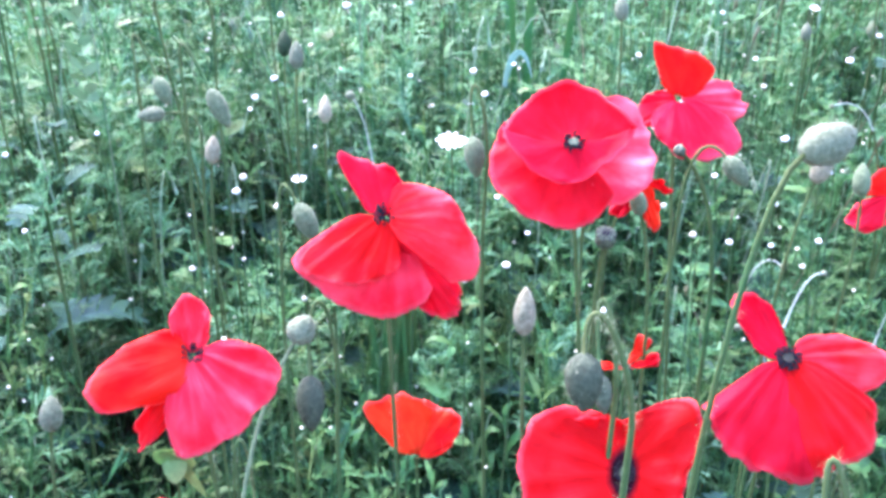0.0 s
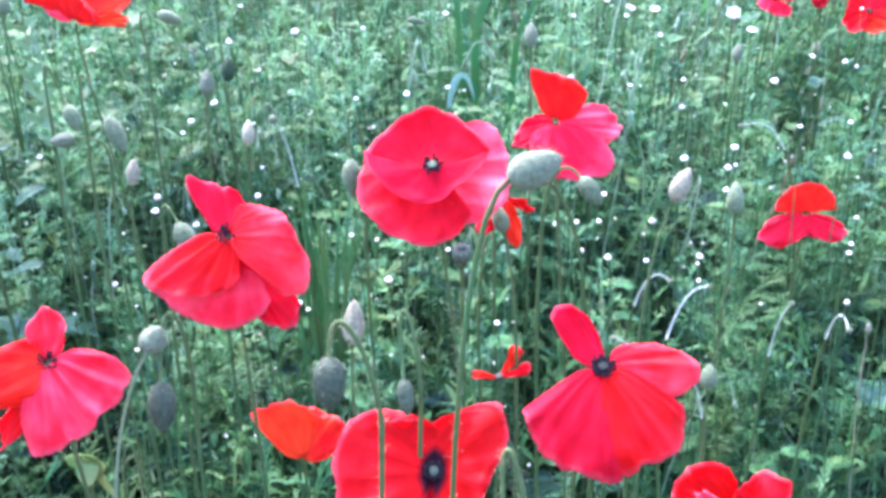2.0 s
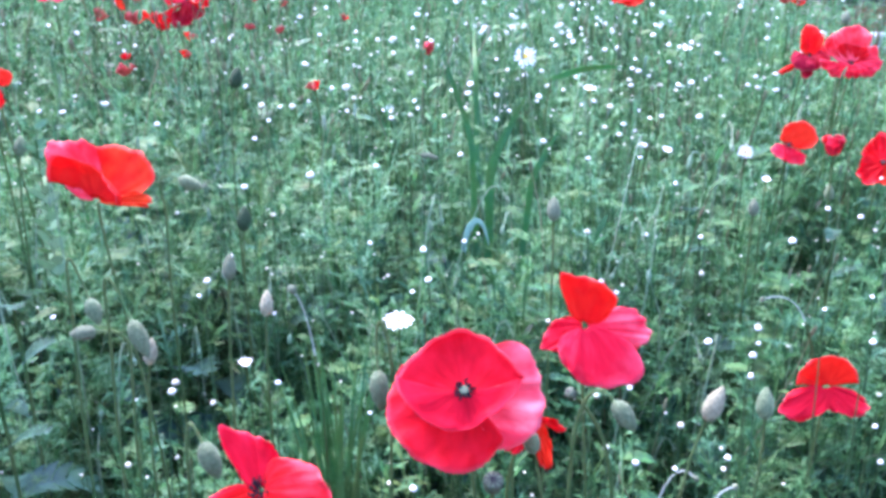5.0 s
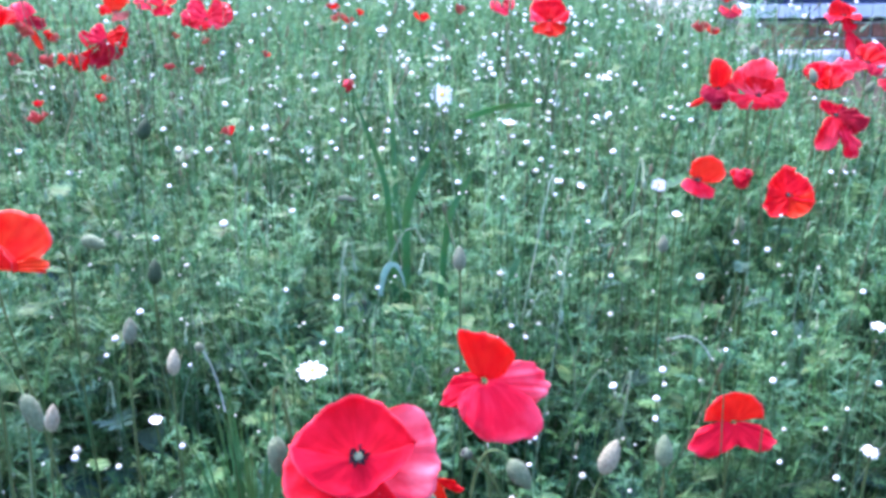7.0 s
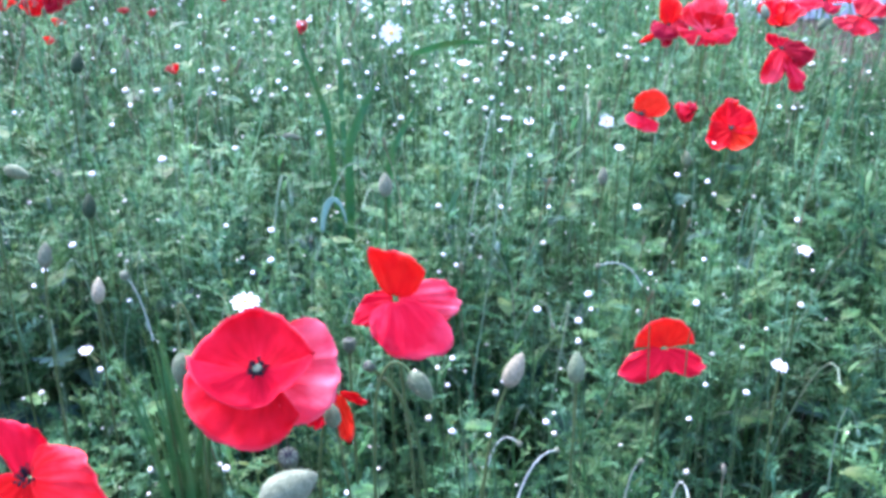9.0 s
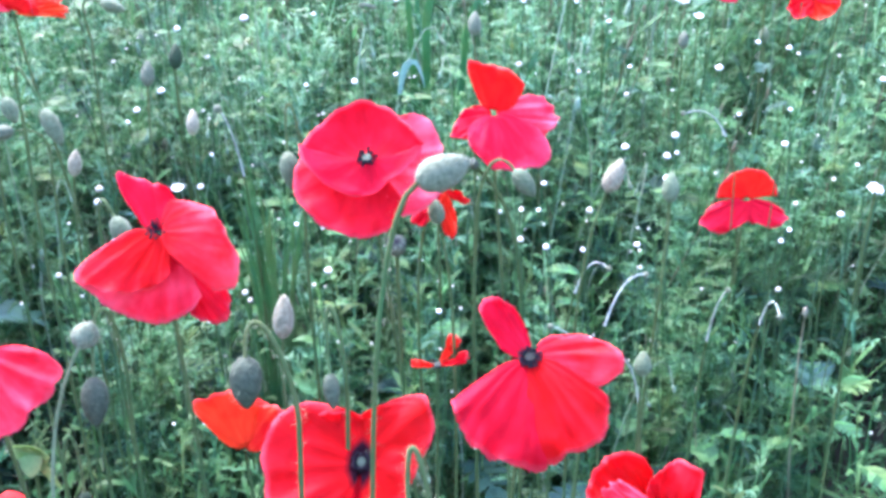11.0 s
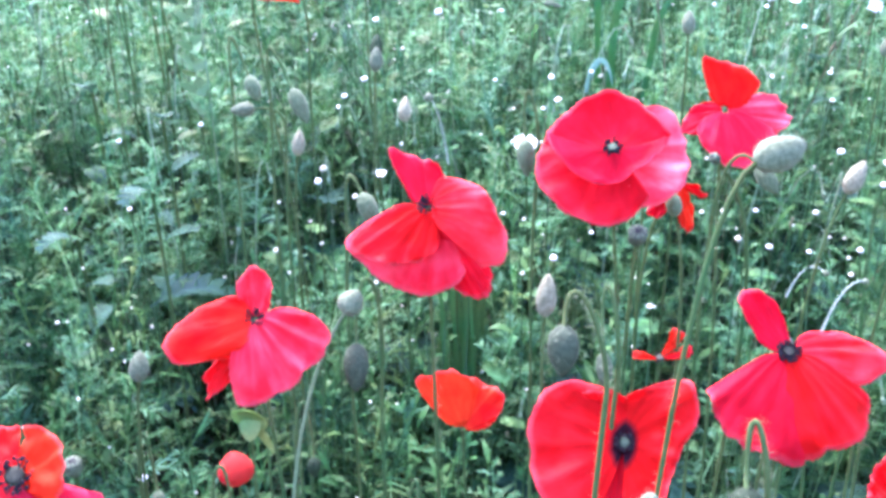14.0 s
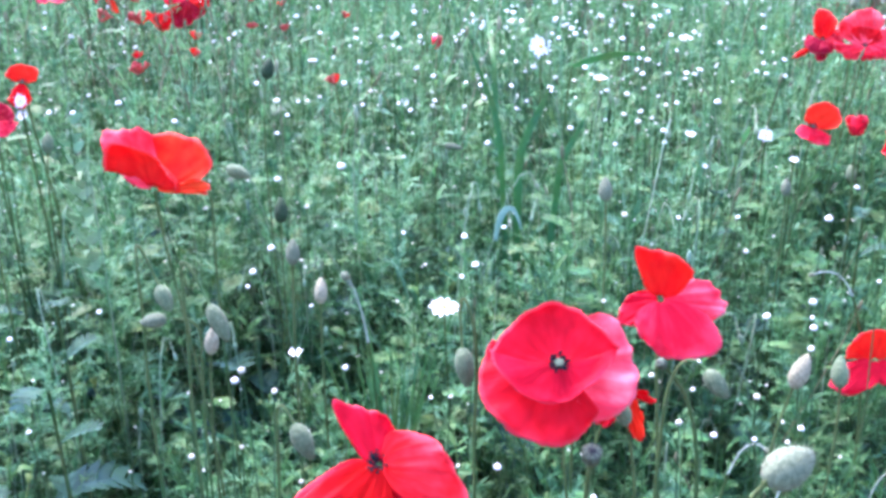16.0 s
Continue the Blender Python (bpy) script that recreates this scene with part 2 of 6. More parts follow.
LIME = leaf_material("lime_leaf", [(0.15, (0.13, 0.27, 0.06)), (0.5, (0.19, 0.35, 0.10)), (0.85, (0.27, 0.44, 0.16))], 0.3, 0.5, 8.0)
# darker copy of the leaf green: shade low in the bed put into the colour
SHADELEAF = leaf_material("shaded_leaf", [(0.12, (0.007, 0.027, 0.011)), (0.5, (0.021, 0.062, 0.024)), (0.88, (0.055, 0.125, 0.047))], 0.3, 0.5, 7.0, 0.12)
SOIL = plain_material("soil", (0.022, 0.017, 0.012), (0.075, 0.058, 0.04), 40, 0.95, 1.0, 0.01)
BRICK = plain_material("brick", (0.20, 0.085, 0.055), (0.32, 0.15, 0.10), 60, 0.9, 0.8, 0.003)
MORTAR = plain_material("mortar", (0.25, 0.23, 0.21), (0.40, 0.38, 0.35), 120, 0.95, 0.8, 0.003)
PAINT = plain_material("pale_blue_paint", (0.50, 0.55, 0.62), (0.62, 0.67, 0.73), 20, 0.4, 0.15)
RENDERED = plain_material("render_coat", (0.42, 0.42, 0.40), (0.55, 0.54, 0.51), 30, 0.9, 0.4, 0.002)
KERB = plain_material("pale_stone", (0.36, 0.38, 0.40), (0.55, 0.57, 0.60), 50, 0.85, 0.6, 0.003)
GLASS, gn, gl, gb = material("dark_glazing")
gb.inputs["Base Color"].default_value = (0.02, 0.03, 0.06, 1)
gb.inputs["Roughness"].default_value = 0.06
mott = noise_node(gn, gl, 6)
gr = ramp(gn, [(0.3, (0.012, 0.018, 0.045)), (0.7, (0.03, 0.045, 0.10))])
gl.new(mott.outputs[0], gr.inputs[0])
gl.new(gr.outputs[0], gb.inputs["Base Color"])

# view-plane basis in which the petals' tips are given: right, up, away (millimetres)
RIGHT, UP, AWAY = Vector((1, 0, 0)), Vector((0, 0.40, 0.9165)), Vector((0, 0.9165, -0.40))


def rua(v):
    return RIGHT * v[0] + UP * v[1] + AWAY * v[2]


# ---- mesh helpers ----
def mesh(name, verts, faces, mat, uv=None, smooth=True):
    me = bpy.data.meshes.new(name)
    me.from_pydata([tuple(v) for v in verts], [], faces)
    me.materials.append(mat)
    if smooth:
        me.polygons.foreach_set("use_smooth", [True] * len(me.polygons))
    if uv is not None:
        layer = me.uv_layers.new(name="UVMap")
        idx = np.zeros(len(me.loops), int)
        me.loops.foreach_get("vertex_index", idx)
        layer.data.foreach_set("uv", np.asarray(uv, float)[idx].ravel())
    return me


def part(name, me, parent, label=""):
    ob = new(name, me)
    ob.parent = parent
    return tagged(ob, label)


def big_mesh(name, verts, tris, mat):
    """One mesh out of large arrays of vertices and triangles."""
    me = bpy.data.meshes.new(name)
    me.vertices.add(len(verts))
    me.vertices.foreach_set("co", np.asarray(verts, np.float32).ravel())
    me.loops.add(3 * len(tris))
    me.loops.foreach_set("vertex_index", np.asarray(tris, np.int32).ravel())
    me.polygons.add(len(tris))
    me.polygons.foreach_set("loop_start", np.arange(0, 3 * len(tris), 3, dtype=np.int32))
    me.update(calc_edges=True)
    me.materials.append(mat)
    return me


def scatter(name, templates, places, mat, label, category):
    """Many copies of small templates joined into one object. places: x, y, z, turn, lean, lean direction, width, height."""
    rng = np.random.default_rng(len(places))
    pick = rng.integers(0, len(templates), len(places))
    allv, allt, base = [], [], 0
    for k, (tv, tt) in enumerate(templates):
        p = places[pick == k]
        if not len(p):
            continue
        v = tv[None] * np.stack([p[:, 6], p[:, 6], p[:, 7]], -1)[:, None]
        c, s = np.cos(p[:, 3])[:, None], np.sin(p[:, 3])[:, None]
        x, y, z = v[..., 0] * c - v[..., 1] * s, v[..., 0] * s + v[..., 1] * c, v[..., 2]
        k1 = np.tan(p[:, 4])[:, None]
        x, y = x + z * k1 * np.cos(p[:, 5])[:, None], y + z * k1 * np.sin(p[:, 5])[:, None]
        v = np.stack([x, y, z], -1) + p[:, None, :3]
        allv.append(v.reshape(-1, 3))
        allt.append((tt[None] + base + (np.arange(len(p)) * len(tv))[:, None, None]).reshape(-1, 3))
        base += len(p) * len(tv)
    ob = new(name, big_mesh(name, np.concatenate(allv), np.concatenate(allt), mat))
    return tagged(ob, label, category, kind="stuff")


def bezier(p0, p1, p2, p3, n=14):
    out = []
    for i in range(n + 1):
        t = i / n
        out.append(p0 * (1 - t) ** 3 + p1 * (3 * t * (1 - t) ** 2) + p2 * (3 * t * t * (1 - t)) + p3 * t ** 3)
    return out


def tube(points, r0, r1, sides=6):
    verts, faces = [], []
    n = len(points)
    ref = Vector((0.3, 0.9, 0.1))
    for i, p in enumerate(points):
        d = (points[min(i + 1, n - 1)] - points[max(i - 1, 0)]).normalized()
        a = d.cross(ref).normalized()
        b = d.cross(a)
        r = r0 + (r1 - r0) * i / (n - 1)
        for k in range(sides):
            w = 2 * math.pi * k / sides
            verts.append(p + (a * math.cos(w) + b * math.sin(w)) * r)
    for i in range(n - 1):
        for k in range(sides):
            q = (k + 1) % sides
            faces.append((i * sides + k, i * sides + q, (i + 1) * sides + q, (i + 1) * sides + k))
    faces.append(tuple(range(sides)))
    faces.append(tuple((n - 1) * sides + k for k in reversed(range(sides))))
    return verts, faces


def hairs_along(points, count, length, rng, radius):
    verts, faces = [], []
    for _ in range(2 * count):
        i = rng.randrange(len(points) // 4, len(points) - 1)
        p = points[i].lerp(points[i + 1], rng.random())
        d = (points[i + 1] - points[i]).normalized()
        a = d.cross(Vector((rng.uniform(-1, 1), rng.uniform(-1, 1), rng.uniform(-1, 1)))).normalized()
        s = d.cross(a) * 0.00005
        b = p + a * radius * 0.9
        k = len(verts)
        verts += [b - s, b + s, b + a * length * rng.uniform(0.6, 1.2) + d * length * 0.2]
        faces.append((k, k + 1, k + 2))
    return verts, faces


def lathe(profile, axis, origin, sides=14, seam=0.0):
    """profile: (distance along the axis, radius) rows, in metres."""
    z = axis.normalized()
    a = z.cross(Vector((0.2, 0.95, 0.15))).normalized()
    b = z.cross(a)
    verts, faces = [], []
    for h, r in profile:
        for k in range(sides):
            w = 2 * math.pi * k / sides
            q = r * (1 - seam * math.exp(-((math.sin(w + 0.3)) / 0.25) ** 2))
            verts.append(origin + z * h + (a * math.cos(w) + b * math.sin(w)) * q)
    n = len(profile)
    for i in range(n - 1):
        for k in range(sides):
            q = (k + 1) % sides
            faces.append((i * sides + k, i * sides + q, (i + 1) * sides + q, (i + 1) * sides + k))
    faces.append(tuple(reversed(range(sides))))
    faces.append(tuple((n - 1) * sides + k for k in range(sides)))
    return verts, faces


# ---- poppies ----
def petal_mesh(tip, axis, phi, cup, cross, ruffle, seed, mat, thick=0.00022, outline=None, fine=False, pleat=0.0, crumple=0.0):
    """A fan-shaped petal from the flower's heart to its tip, hollowed towards the axis, creased, with a wavy worn rim. outline: side, reach, side, reach... from one edge to the other, clockwise."""
    rng = random.Random(seed)
    length = tip.length
    y = tip / length
    z = axis - y * axis.dot(y)
    z = z.normalized() if z.length > 0.05 else Vector((0, -1, 0.2)).normalized()
    x = y.cross(z)
    nr, nt = (14, 47) if fine else (9, 23)
    p1, p2, p3 = (rng.uniform(0, 6.28) for _ in range(3))
    k1, k2 = rng.uniform(2.0, 3.4), rng.uniform(5.5, 8.0)
    sides = np.linspace(-1, 1, nt)
    if outline:
        edges = np.interp(sides, outline[0::2], outline[1::2])
        for _ in range(2 if fine else 1):
            edges[1:-1] = 0.25 * edges[:-2] + 0.5 * edges[1:-1] + 0.25 * edges[2:]
    else:
        edges = 1.03 - 0.11 * np.abs(sides) ** 4
    nicks = [rng.uniform(-1, 1) * 0.010 for _ in sides]
    creases = [(rng.uniform(-0.85, 0.85), rng.uniform(-0.045, 0.045), rng.uniform(0.05, 0.13)) for _ in range(4)]
    top, low, uv = [], [], []
    for i in range(nr):
        r = 0.05 + 0.95 * i / (nr - 1)
        for j in range(nt):
            th = sides[j]
            ang = th * phi
            rad = r * length * (1 + (edges[j] - 1) * r ** 0.7) * (1 + r ** 3 * (0.014 * math.sin(k1 * th * 2 + p1) + 0.010 * math.sin(k2 * th * 2.3 + p2) + 0.007 * math.sin(19 * th + p3)) + r ** 10 * nicks[j])
            px, py = math.sin(ang) * rad + th * 0.17 * length * math.sin(phi) * (1 - r) * min(1, r * 6), math.cos(ang) * rad
            pz = cup * length * (r * r - r) + cross * length * (math.sin(ang) * r) ** 2
            pz += ruffle * length * r ** 3 * (math.sin(k1 * th * 1.6 + p3) + 0.5 * math.sin(k2 * th + p1))
            pz += 0.004 * length * r * math.sin(13 * th + p2) + 0.026 * length * r * r * math.sin(4.3 * th + p1 + 1.5 * r) * math.sin(7 * th + p3)
            pz += pleat * length * r ** 1.4 * (1 - 2 * abs(math.sin(7.5 * ang + p2 + 0.5 * math.sin(3 * r + p1))))
            pz += 0.05 * length * max(0, (r - 0.78) / 0.22) ** 2 * (math.sin(k2 * 0.8 * th + p2) + 0.4 * math.sin(17 * th + p1))
            pz += sum(d * length * r * math.exp(-((th - c) / w) ** 2) for c, d, w in creases)
            pz += crumple * length * r * noise.noise((th * 2.6 + seed, r * 3.1, p1)) + 0.4 * crumple * length * r * noise.noise((th * 7 + seed, r * 7, p2))
            q = x * px + y * py + z * pz
            top.append(q + z * thick * 0.5)
            low.append(q - z * thick * 0.5)
            uv.append(((th * 0.5 + 0.5) * phi + seed * 0.37, r))
    n = nr * nt
    faces = []
    for i in range(nr - 1):
        for j in range(nt - 1):
            a, b, c, d = i * nt + j, i * nt + j + 1, (i + 1) * nt + j + 1, (i + 1) * nt + j
            faces.append((a, b, c, d))
            faces.append((n + d, n + c, n + b, n + a))
    rim = [j for j in range(nt)] + [i * nt + nt - 1 for i in range(1, nr)] + [(nr - 1) * nt + j for j in range(nt - 2, -1, -1)] + [i * nt for i in range(nr - 2, 0, -1)]
    for a, b in zip(rim, rim[1:] + rim[:1]):
        faces.append((b, a, n + a, n + b))
    return mesh("petal", top + low, faces, mat, uv + uv)


def fan(start, end, reach, away, cup, cross, ruffle, mat, pleat=0.0, crumple=0.03, back=0.0, facing=(0, 0.3, -0.95)):
    """A petal of a near bloom: it spreads clockwise from start to end (degrees from upright), with its reach in mm at even steps between. back: how far its foot sits behind the heart."""
    mid, phi, most = radians((start + end) / 2), (end - start) / 2, max(reach)
    outline = []
    for k, r in enumerate(reach):
        outline += [-1 + 2 * k / (len(reach) - 1), r / most]
    return dict(tip=(most * math.sin(mid), most * math.cos(mid), away), phi=phi, cup=cup, cross=cross, ruffle=ruffle, mat=mat, outline=outline, pleat=pleat, crumple=crumple, back=back, facing=facing)


def stem_to(root, head, way_in, r0, r1, hairy, rng, mat, reach=0.10, base_xy=None):
    """A stem from the root on the ground to the head, entering it along way_in."""
    p0 = Vector((0, 0, -0.01))
    p3 = head
    p2 = head - way_in * reach
    p1 = Vector((rng.uniform(-0.015, 0.015), rng.uniform(-0.015, 0.015), max(p2.z, 0.1) * 0.7))
    pts = bezier(p0, p1, p2, p3, 18)
    v, f = tube(pts, r0, r1)
    part("stem", mesh("stem", v, f, mat), root)
    if hairy:
        v, f = hairs_along(pts, hairy, 0.0028, rng, (r0 + r1) / 2)
        tagged(part("stem_fuzz", mesh("stem_fuzz", v, f, HAIR, smooth=False), root, "fine pale stem hairs"), kind="stuff")
    return pts


def flower_heart(root, centre, axis, size, dark, rng, disc, pod):
    """The ribbed seed capsule with its flat disc, and the ring of dark stamens round it."""
    s = size
    if pod:
        v, f = lathe([(-0.001 * s, 0.0008 * s), (0.0005 * s, 0.0028 * s), (0.0016 * s, 0.0038 * s), (0.0028 * s, 0.0036 * s), (0.0035 * s, 0.0030 * s)], axis, centre)
        part("seed_capsule", mesh("seed_capsule", v, f, POD), root, "green ribbed seed capsule")
        v, f = lathe([(0.0033 * s, 0.0036 * s), (0.0039 * s, 0.0041 * s), (0.0044 * s, 0.0026 * s), (0.0043 * s, 0.0004)], axis, centre)
        part("stigma_disc", mesh("stigma_disc", v, f, disc), root)
    z = axis.normalized()
    a = z.cross(Vector((0.2, 0.9, 0.3))).normalized()
    b = z.cross(a)
    verts, faces = [], []
    for k in range(dark):
        w = rng.uniform(0, 6.283)
        rad = (a * math.cos(w) + b * math.sin(w))
        sp = rng.uniform(0.0042, 0.0085) * s
        p = centre + rad * 0.002 * s
        q = centre + rad * sp + z * rng.uniform(0.002, 0.0065) * s
        side = rad.cross(z) * 0.00018
        i = len(verts)
        verts += [p - side, p + side, q + side, q - side]
        faces.append((i, i + 1, i + 2, i + 3))
        e = rng.uniform(0.0007, 0.0013) * s
        i = len(verts)
        verts += [q + rad * e, q - rad * e, q + z * e * 1.4, q - z * e * 1.4, q + side.normalized() * e, q - side.normalized() * e]
        for t3 in ((0, 4, 2), (4, 1, 2), (1, 5, 2), (5, 0, 2), (4, 0, 3), (1, 4, 3), (5, 1, 3), (0, 5, 3)):
            faces.append(tuple(i + u for u in t3))
    part("stamen_ring", mesh("stamen_ring", verts, faces, ANTHER, smooth=False), root, "ring of black stamens")


def poppy(name, centre, axis, petals, label, seed, base=None, hairy=120, dark=60, heart=1.0, stem=STEM, group="", disc=PODTOP, pod=True):
    """petals: (right, up, away in mm), half angle in degrees, hollow, cross curl, ruffle, material."""
    rng = random.Random(seed)
    centre = Vector(centre)
    axis = rua(axis).normalized()
    foot = Vector((*base, 0)) if base else Vector((centre.x + rng.uniform(-0.03, 0.03), centre.y + rng.uniform(0.0, 0.05), 0))
    root = new(name)
    root.location = foot
    root.empty_display_size = 0.02
    tagged(root, label, "poppy", group)
    c = centre - foot
    stem_to(root, c, (axis * 0.55 + Vector((0, 0, 0.8))).normalized(), 0.0010, 0.0008, hairy, rng, stem, 0.07)
    for k, p in enumerate(petals):
        if isinstance(p, dict):
            me = petal_mesh(rua(p["tip"]) * 0.001, rua(p["facing"]).normalized(), radians(p["phi"]), p["cup"], p["cross"], p["ruffle"], seed * 7 + k, p["mat"], outline=p["outline"], fine=True, pleat=p["pleat"], crumple=p["crumple"])
            me.transform(Matrix.Translation(rua((0, 0, p["back"])) * 0.001))
        else:
            tip, phi, cup, cross, ruffle, mat, *outline = p
            me = petal_mesh(rua(tip) * 0.001, axis, radians(phi), cup, cross, ruffle, seed * 7 + k, mat, outline=outline, crumple=0.24)
        me.transform(Matrix.Translation(c + axis * 0.0004 * k))
        part("petal", me, root)
    if heart:
        flower_heart(root, c, axis, heart, dark, rng, disc, pod)
    return root


poppy("poppy", (0.099, 0.446, 0.442), (-0.12, 0.55, -0.8), [
    fan(140, 294, (27, 32, 36, 37, 37, 36.5, 34.5, 31), -6, 0.10, -0.08, 0.035, RED, 0.012, 0.06, back=6),
    fan(34, 150, (26, 35, 35.5, 36, 36.5, 36, 35, 30), 3, 0.15, -0.02, 0.05, PALEROSE, 0.015, back=7),
    fan(-90, 78, (30, 28, 26.5, 27, 26.5, 24.5, 23.5, 26), 8, 0.30, 0.16, 0.015, RED, 0.0, 0.04),
    fan(76, 280, (25, 19, 15.5, 15.5, 17, 20, 24.5, 30), -10, 0.20, 0.16, 0.02, RED, 0.0, 0.04)],
    "broad open crimson poppy with a bowl of four overlapping petals", 11, (0.125, 0.47), dark=60, heart=0.58, disc=LID)
poppy("poppy", (0.023, 0.366, 0.442), (0.05, 0.62, -0.75), [
    fan(-52, 34, (9, 29.5, 23.5, 20.5, 18.5, 15, 11), 6, 0.16, 0.12, 0.02, RED),
    fan(128, 160, (30, 40, 43, 41, 34), 2, -0.1, -0.1, 0.03, RED),
    fan(148, 264, (30, 34, 35, 35.5, 34.5, 35, 36, 15), -9, -0.14, -0.12, 0.035, CRIMSON, back=5),
    # extra petal in deeper red: paints the shaded fold of the drooping petal
    fan(166, 258, (18, 21, 24, 27.5, 32, 35.5, 16), -10, 0.0, -0.06, 0.015, RED),
    fan(30, 134, (9, 17, 21.5, 25, 31, 39, 33), -7, -0.25, -0.20, 0.03, CRIMSON)],
    "pinkish red poppy with one petal upright and the rest drooping", 12, (0.03, 0.375), dark=46, heart=0.6, pod=False)
poppy("poppy", (-0.043, 0.337, 0.403), (0.1, 0.55, -0.8), [
    fan(-42, 36, (9, 17, 22, 19, 15, 9), 3, 0.2, 0.25, 0.06, CRIMSON, 0.02, 0.12),
    fan(198, 222, (22, 33, 39, 35, 24), 2, 0.0, 0.0, 0.03, RED),
    fan(206, 304, (15, 23, 38, 37, 27, 20, 11), -6, -0.28, -0.25, 0.02, SCARLET),
    fan(74, 202, (17, 28, 30, 30, 31, 32, 33, 34, 20), -9, -0.18, -0.10, 0.03, CRIMSON, 0.050, 0.06)],
    "red poppy with pleated petals spread like wings", 13, (-0.03, 0.36), dark=36, heart=0.5, pod=False)
poppy("poppy", (0.167, 0.349, 0.394), (0.05, 0.55, -0.8), [
    fan(-66, -6, (13, 19, 27, 29.5, 27, 21, 12), 3, 0.25, 0.25, 0.02, RED),
    fan(50, 138, (13, 23, 30, 36.5, 36, 29, 19, 12), -3, -0.12, -0.22, 0.03, CRIMSON),
    fan(174, 244, (41, 40.5, 40, 38.5, 36.5, 33), -14, -0.2, -0.34, 0.03, RED, 0.008, 0.04),
    fan(114, 186, (32, 38, 40, 39, 40, 41), -13, -0.2, -0.34, 0.03, RED, 0.008, 0.04)],
    "red poppy with black stamens bare between spread petals", 14, (0.175, 0.37), dark=100, heart=0.58)
poppy("poppy", (0.1605, 0.528, 0.4375), (0.0, 0.6, -0.75), [
    fan(222, 300, (18, 25, 20, 15, 10), 4, 0.0, 0.0, 0.03, RED),
    fan(58, 122, (20, 28, 33, 35.5, 31, 27), 3, -0.15, -0.15, 0.03, ROSE),
    fan(112, 232, (26, 38, 36, 32, 29.5, 25, 21, 16), -13, -0.12, -0.12, 0.04, CRIMSON, 0.02),
    # hood in scarlet: light coming through the petal put into its colour
    fan(-42, 66, (12, 31, 26, 24, 23, 22.5, 22, 12), -4, 0.22, 0.15, 0.03, SCARLET)],
    "red poppy behind the broad one, upper petal hooded", 15, (0.17, 0.55), dark=0, heart=0)
poppy("poppy", (0.349, 0.684, 0.322), (0.05, 0.85, -0.5), [
    fan(96, 172, (22, 30, 27, 20, 15), -9, -0.15, -0.1, 0.04, RED, 0.02),
    fan(186, 264, (15, 22, 32, 38, 24), -9, -0.15, -0.1, 0.04, RED, 0.02),
    fan(150, 215, (12, 15, 16, 14), -5, -0.1, 0.0, 0.03, RED),
    # upper petal coloured scarlet for the backlight shining through it
    fan(-86, 82, (22, 21, 21, 21.5, 22, 22, 21), -4, 0.25, 0.15, 0.02, SCARLET)],
    "small scarlet poppy with a hooded upper petal", 16, (0.345, 0.69), dark=0, heart=0)
poppy("poppy", (0.031, 0.437, 0.288), (0.0, 0.75, -0.65), [
    fan(-40, 50, (18, 26, 27, 26, 24, 20), 8, 0.25, 0.15, 0.03, ORANGE),
    fan(10, 80, (23, 25, 28, 28.5, 20, 14), 0, 0.15, 0.10, 0.03, ORANGE),
    fan(-60, 18, (15, 37, 34, 31, 28, 24), -7, 0.25, 0.12, 0.03, ORANGE),
    fan(-75, 85, (8, 13, 14, 14, 13, 12), 4, 0.3, 0.2, 0.03, ORANGE, back=2)],
    "low orange-red poppy cupped like a butterfly", 17, (0.04, 0.46), hairy=0, dark=0, heart=0)
poppy("poppy", (0.103, 0.307, 0.376), (0.1, 0.3, -0.95), [
    fan(166, 208, (37, 39, 39, 38, 36), -3, 0.1, 0.1, 0.03, BLOTCHED),
    fan(-44, 24, (24, 21, 19, 15, 15, 20), 2, 0.2, 0.1, 0.05, BLOTCHED, 0.03, 0.12, back=3),
    fan(200, 362, (36, 37.5, 37, 36, 36, 35, 28, 21, 15), -3, 0.12, 0.15, 0.05, BLOTCHED, 0.030, 0.14),
    fan(-2, 178, (15, 23, 34, 28.5, 21, 20, 21.5, 31, 37), -4, 0.12, 0.15, 0.06, BLOTCHED, 0.022, 0.14)],
    "tall wide-open red poppy with a dark blotched heart", 18, (0.11, 0.33), dark=80, heart=0.46, disc=LID)
poppy("poppy", (0.207, 0.266, 0.378), (0.1, 0.5, -0.85), [
    fan(-80, -14, (29, 29, 29.5, 30.5, 28, 19), 4, 0.4, 0.5, 0.06, RED, 0.05, 0.22, back=3),
    fan(-66, -34, (18, 27, 27, 24, 14), -7, -0.4, -0.8, 0.05, CRIMSON, 0.04, 0.18),
    fan(-37, 45, (13, 17, 20.5, 23, 22, 10), 2, 0.4, 0.4, 0.05, RED, 0.03, 0.16),
    fan(40, 150, (10, 14, 20, 30, 34, 34, 31), -5, -0.2, -0.25, 0.06, RED, 0.05, 0.24),
    fan(140, 250, (31, 33, 33, 31, 29, 27), -10, -0.2, -0.3, 0.08, RED, 0.09, 0.30, back=3),
    fan(236, 286, (27, 24, 21, 23, 22), -8, -0.4, -0.5, 0.06, RED, 0.06, 0.24)],
    "crumpled twisted red poppy with a dark heart", 19, (0.21, 0.29), dark=90, heart=0.5, pod=False)
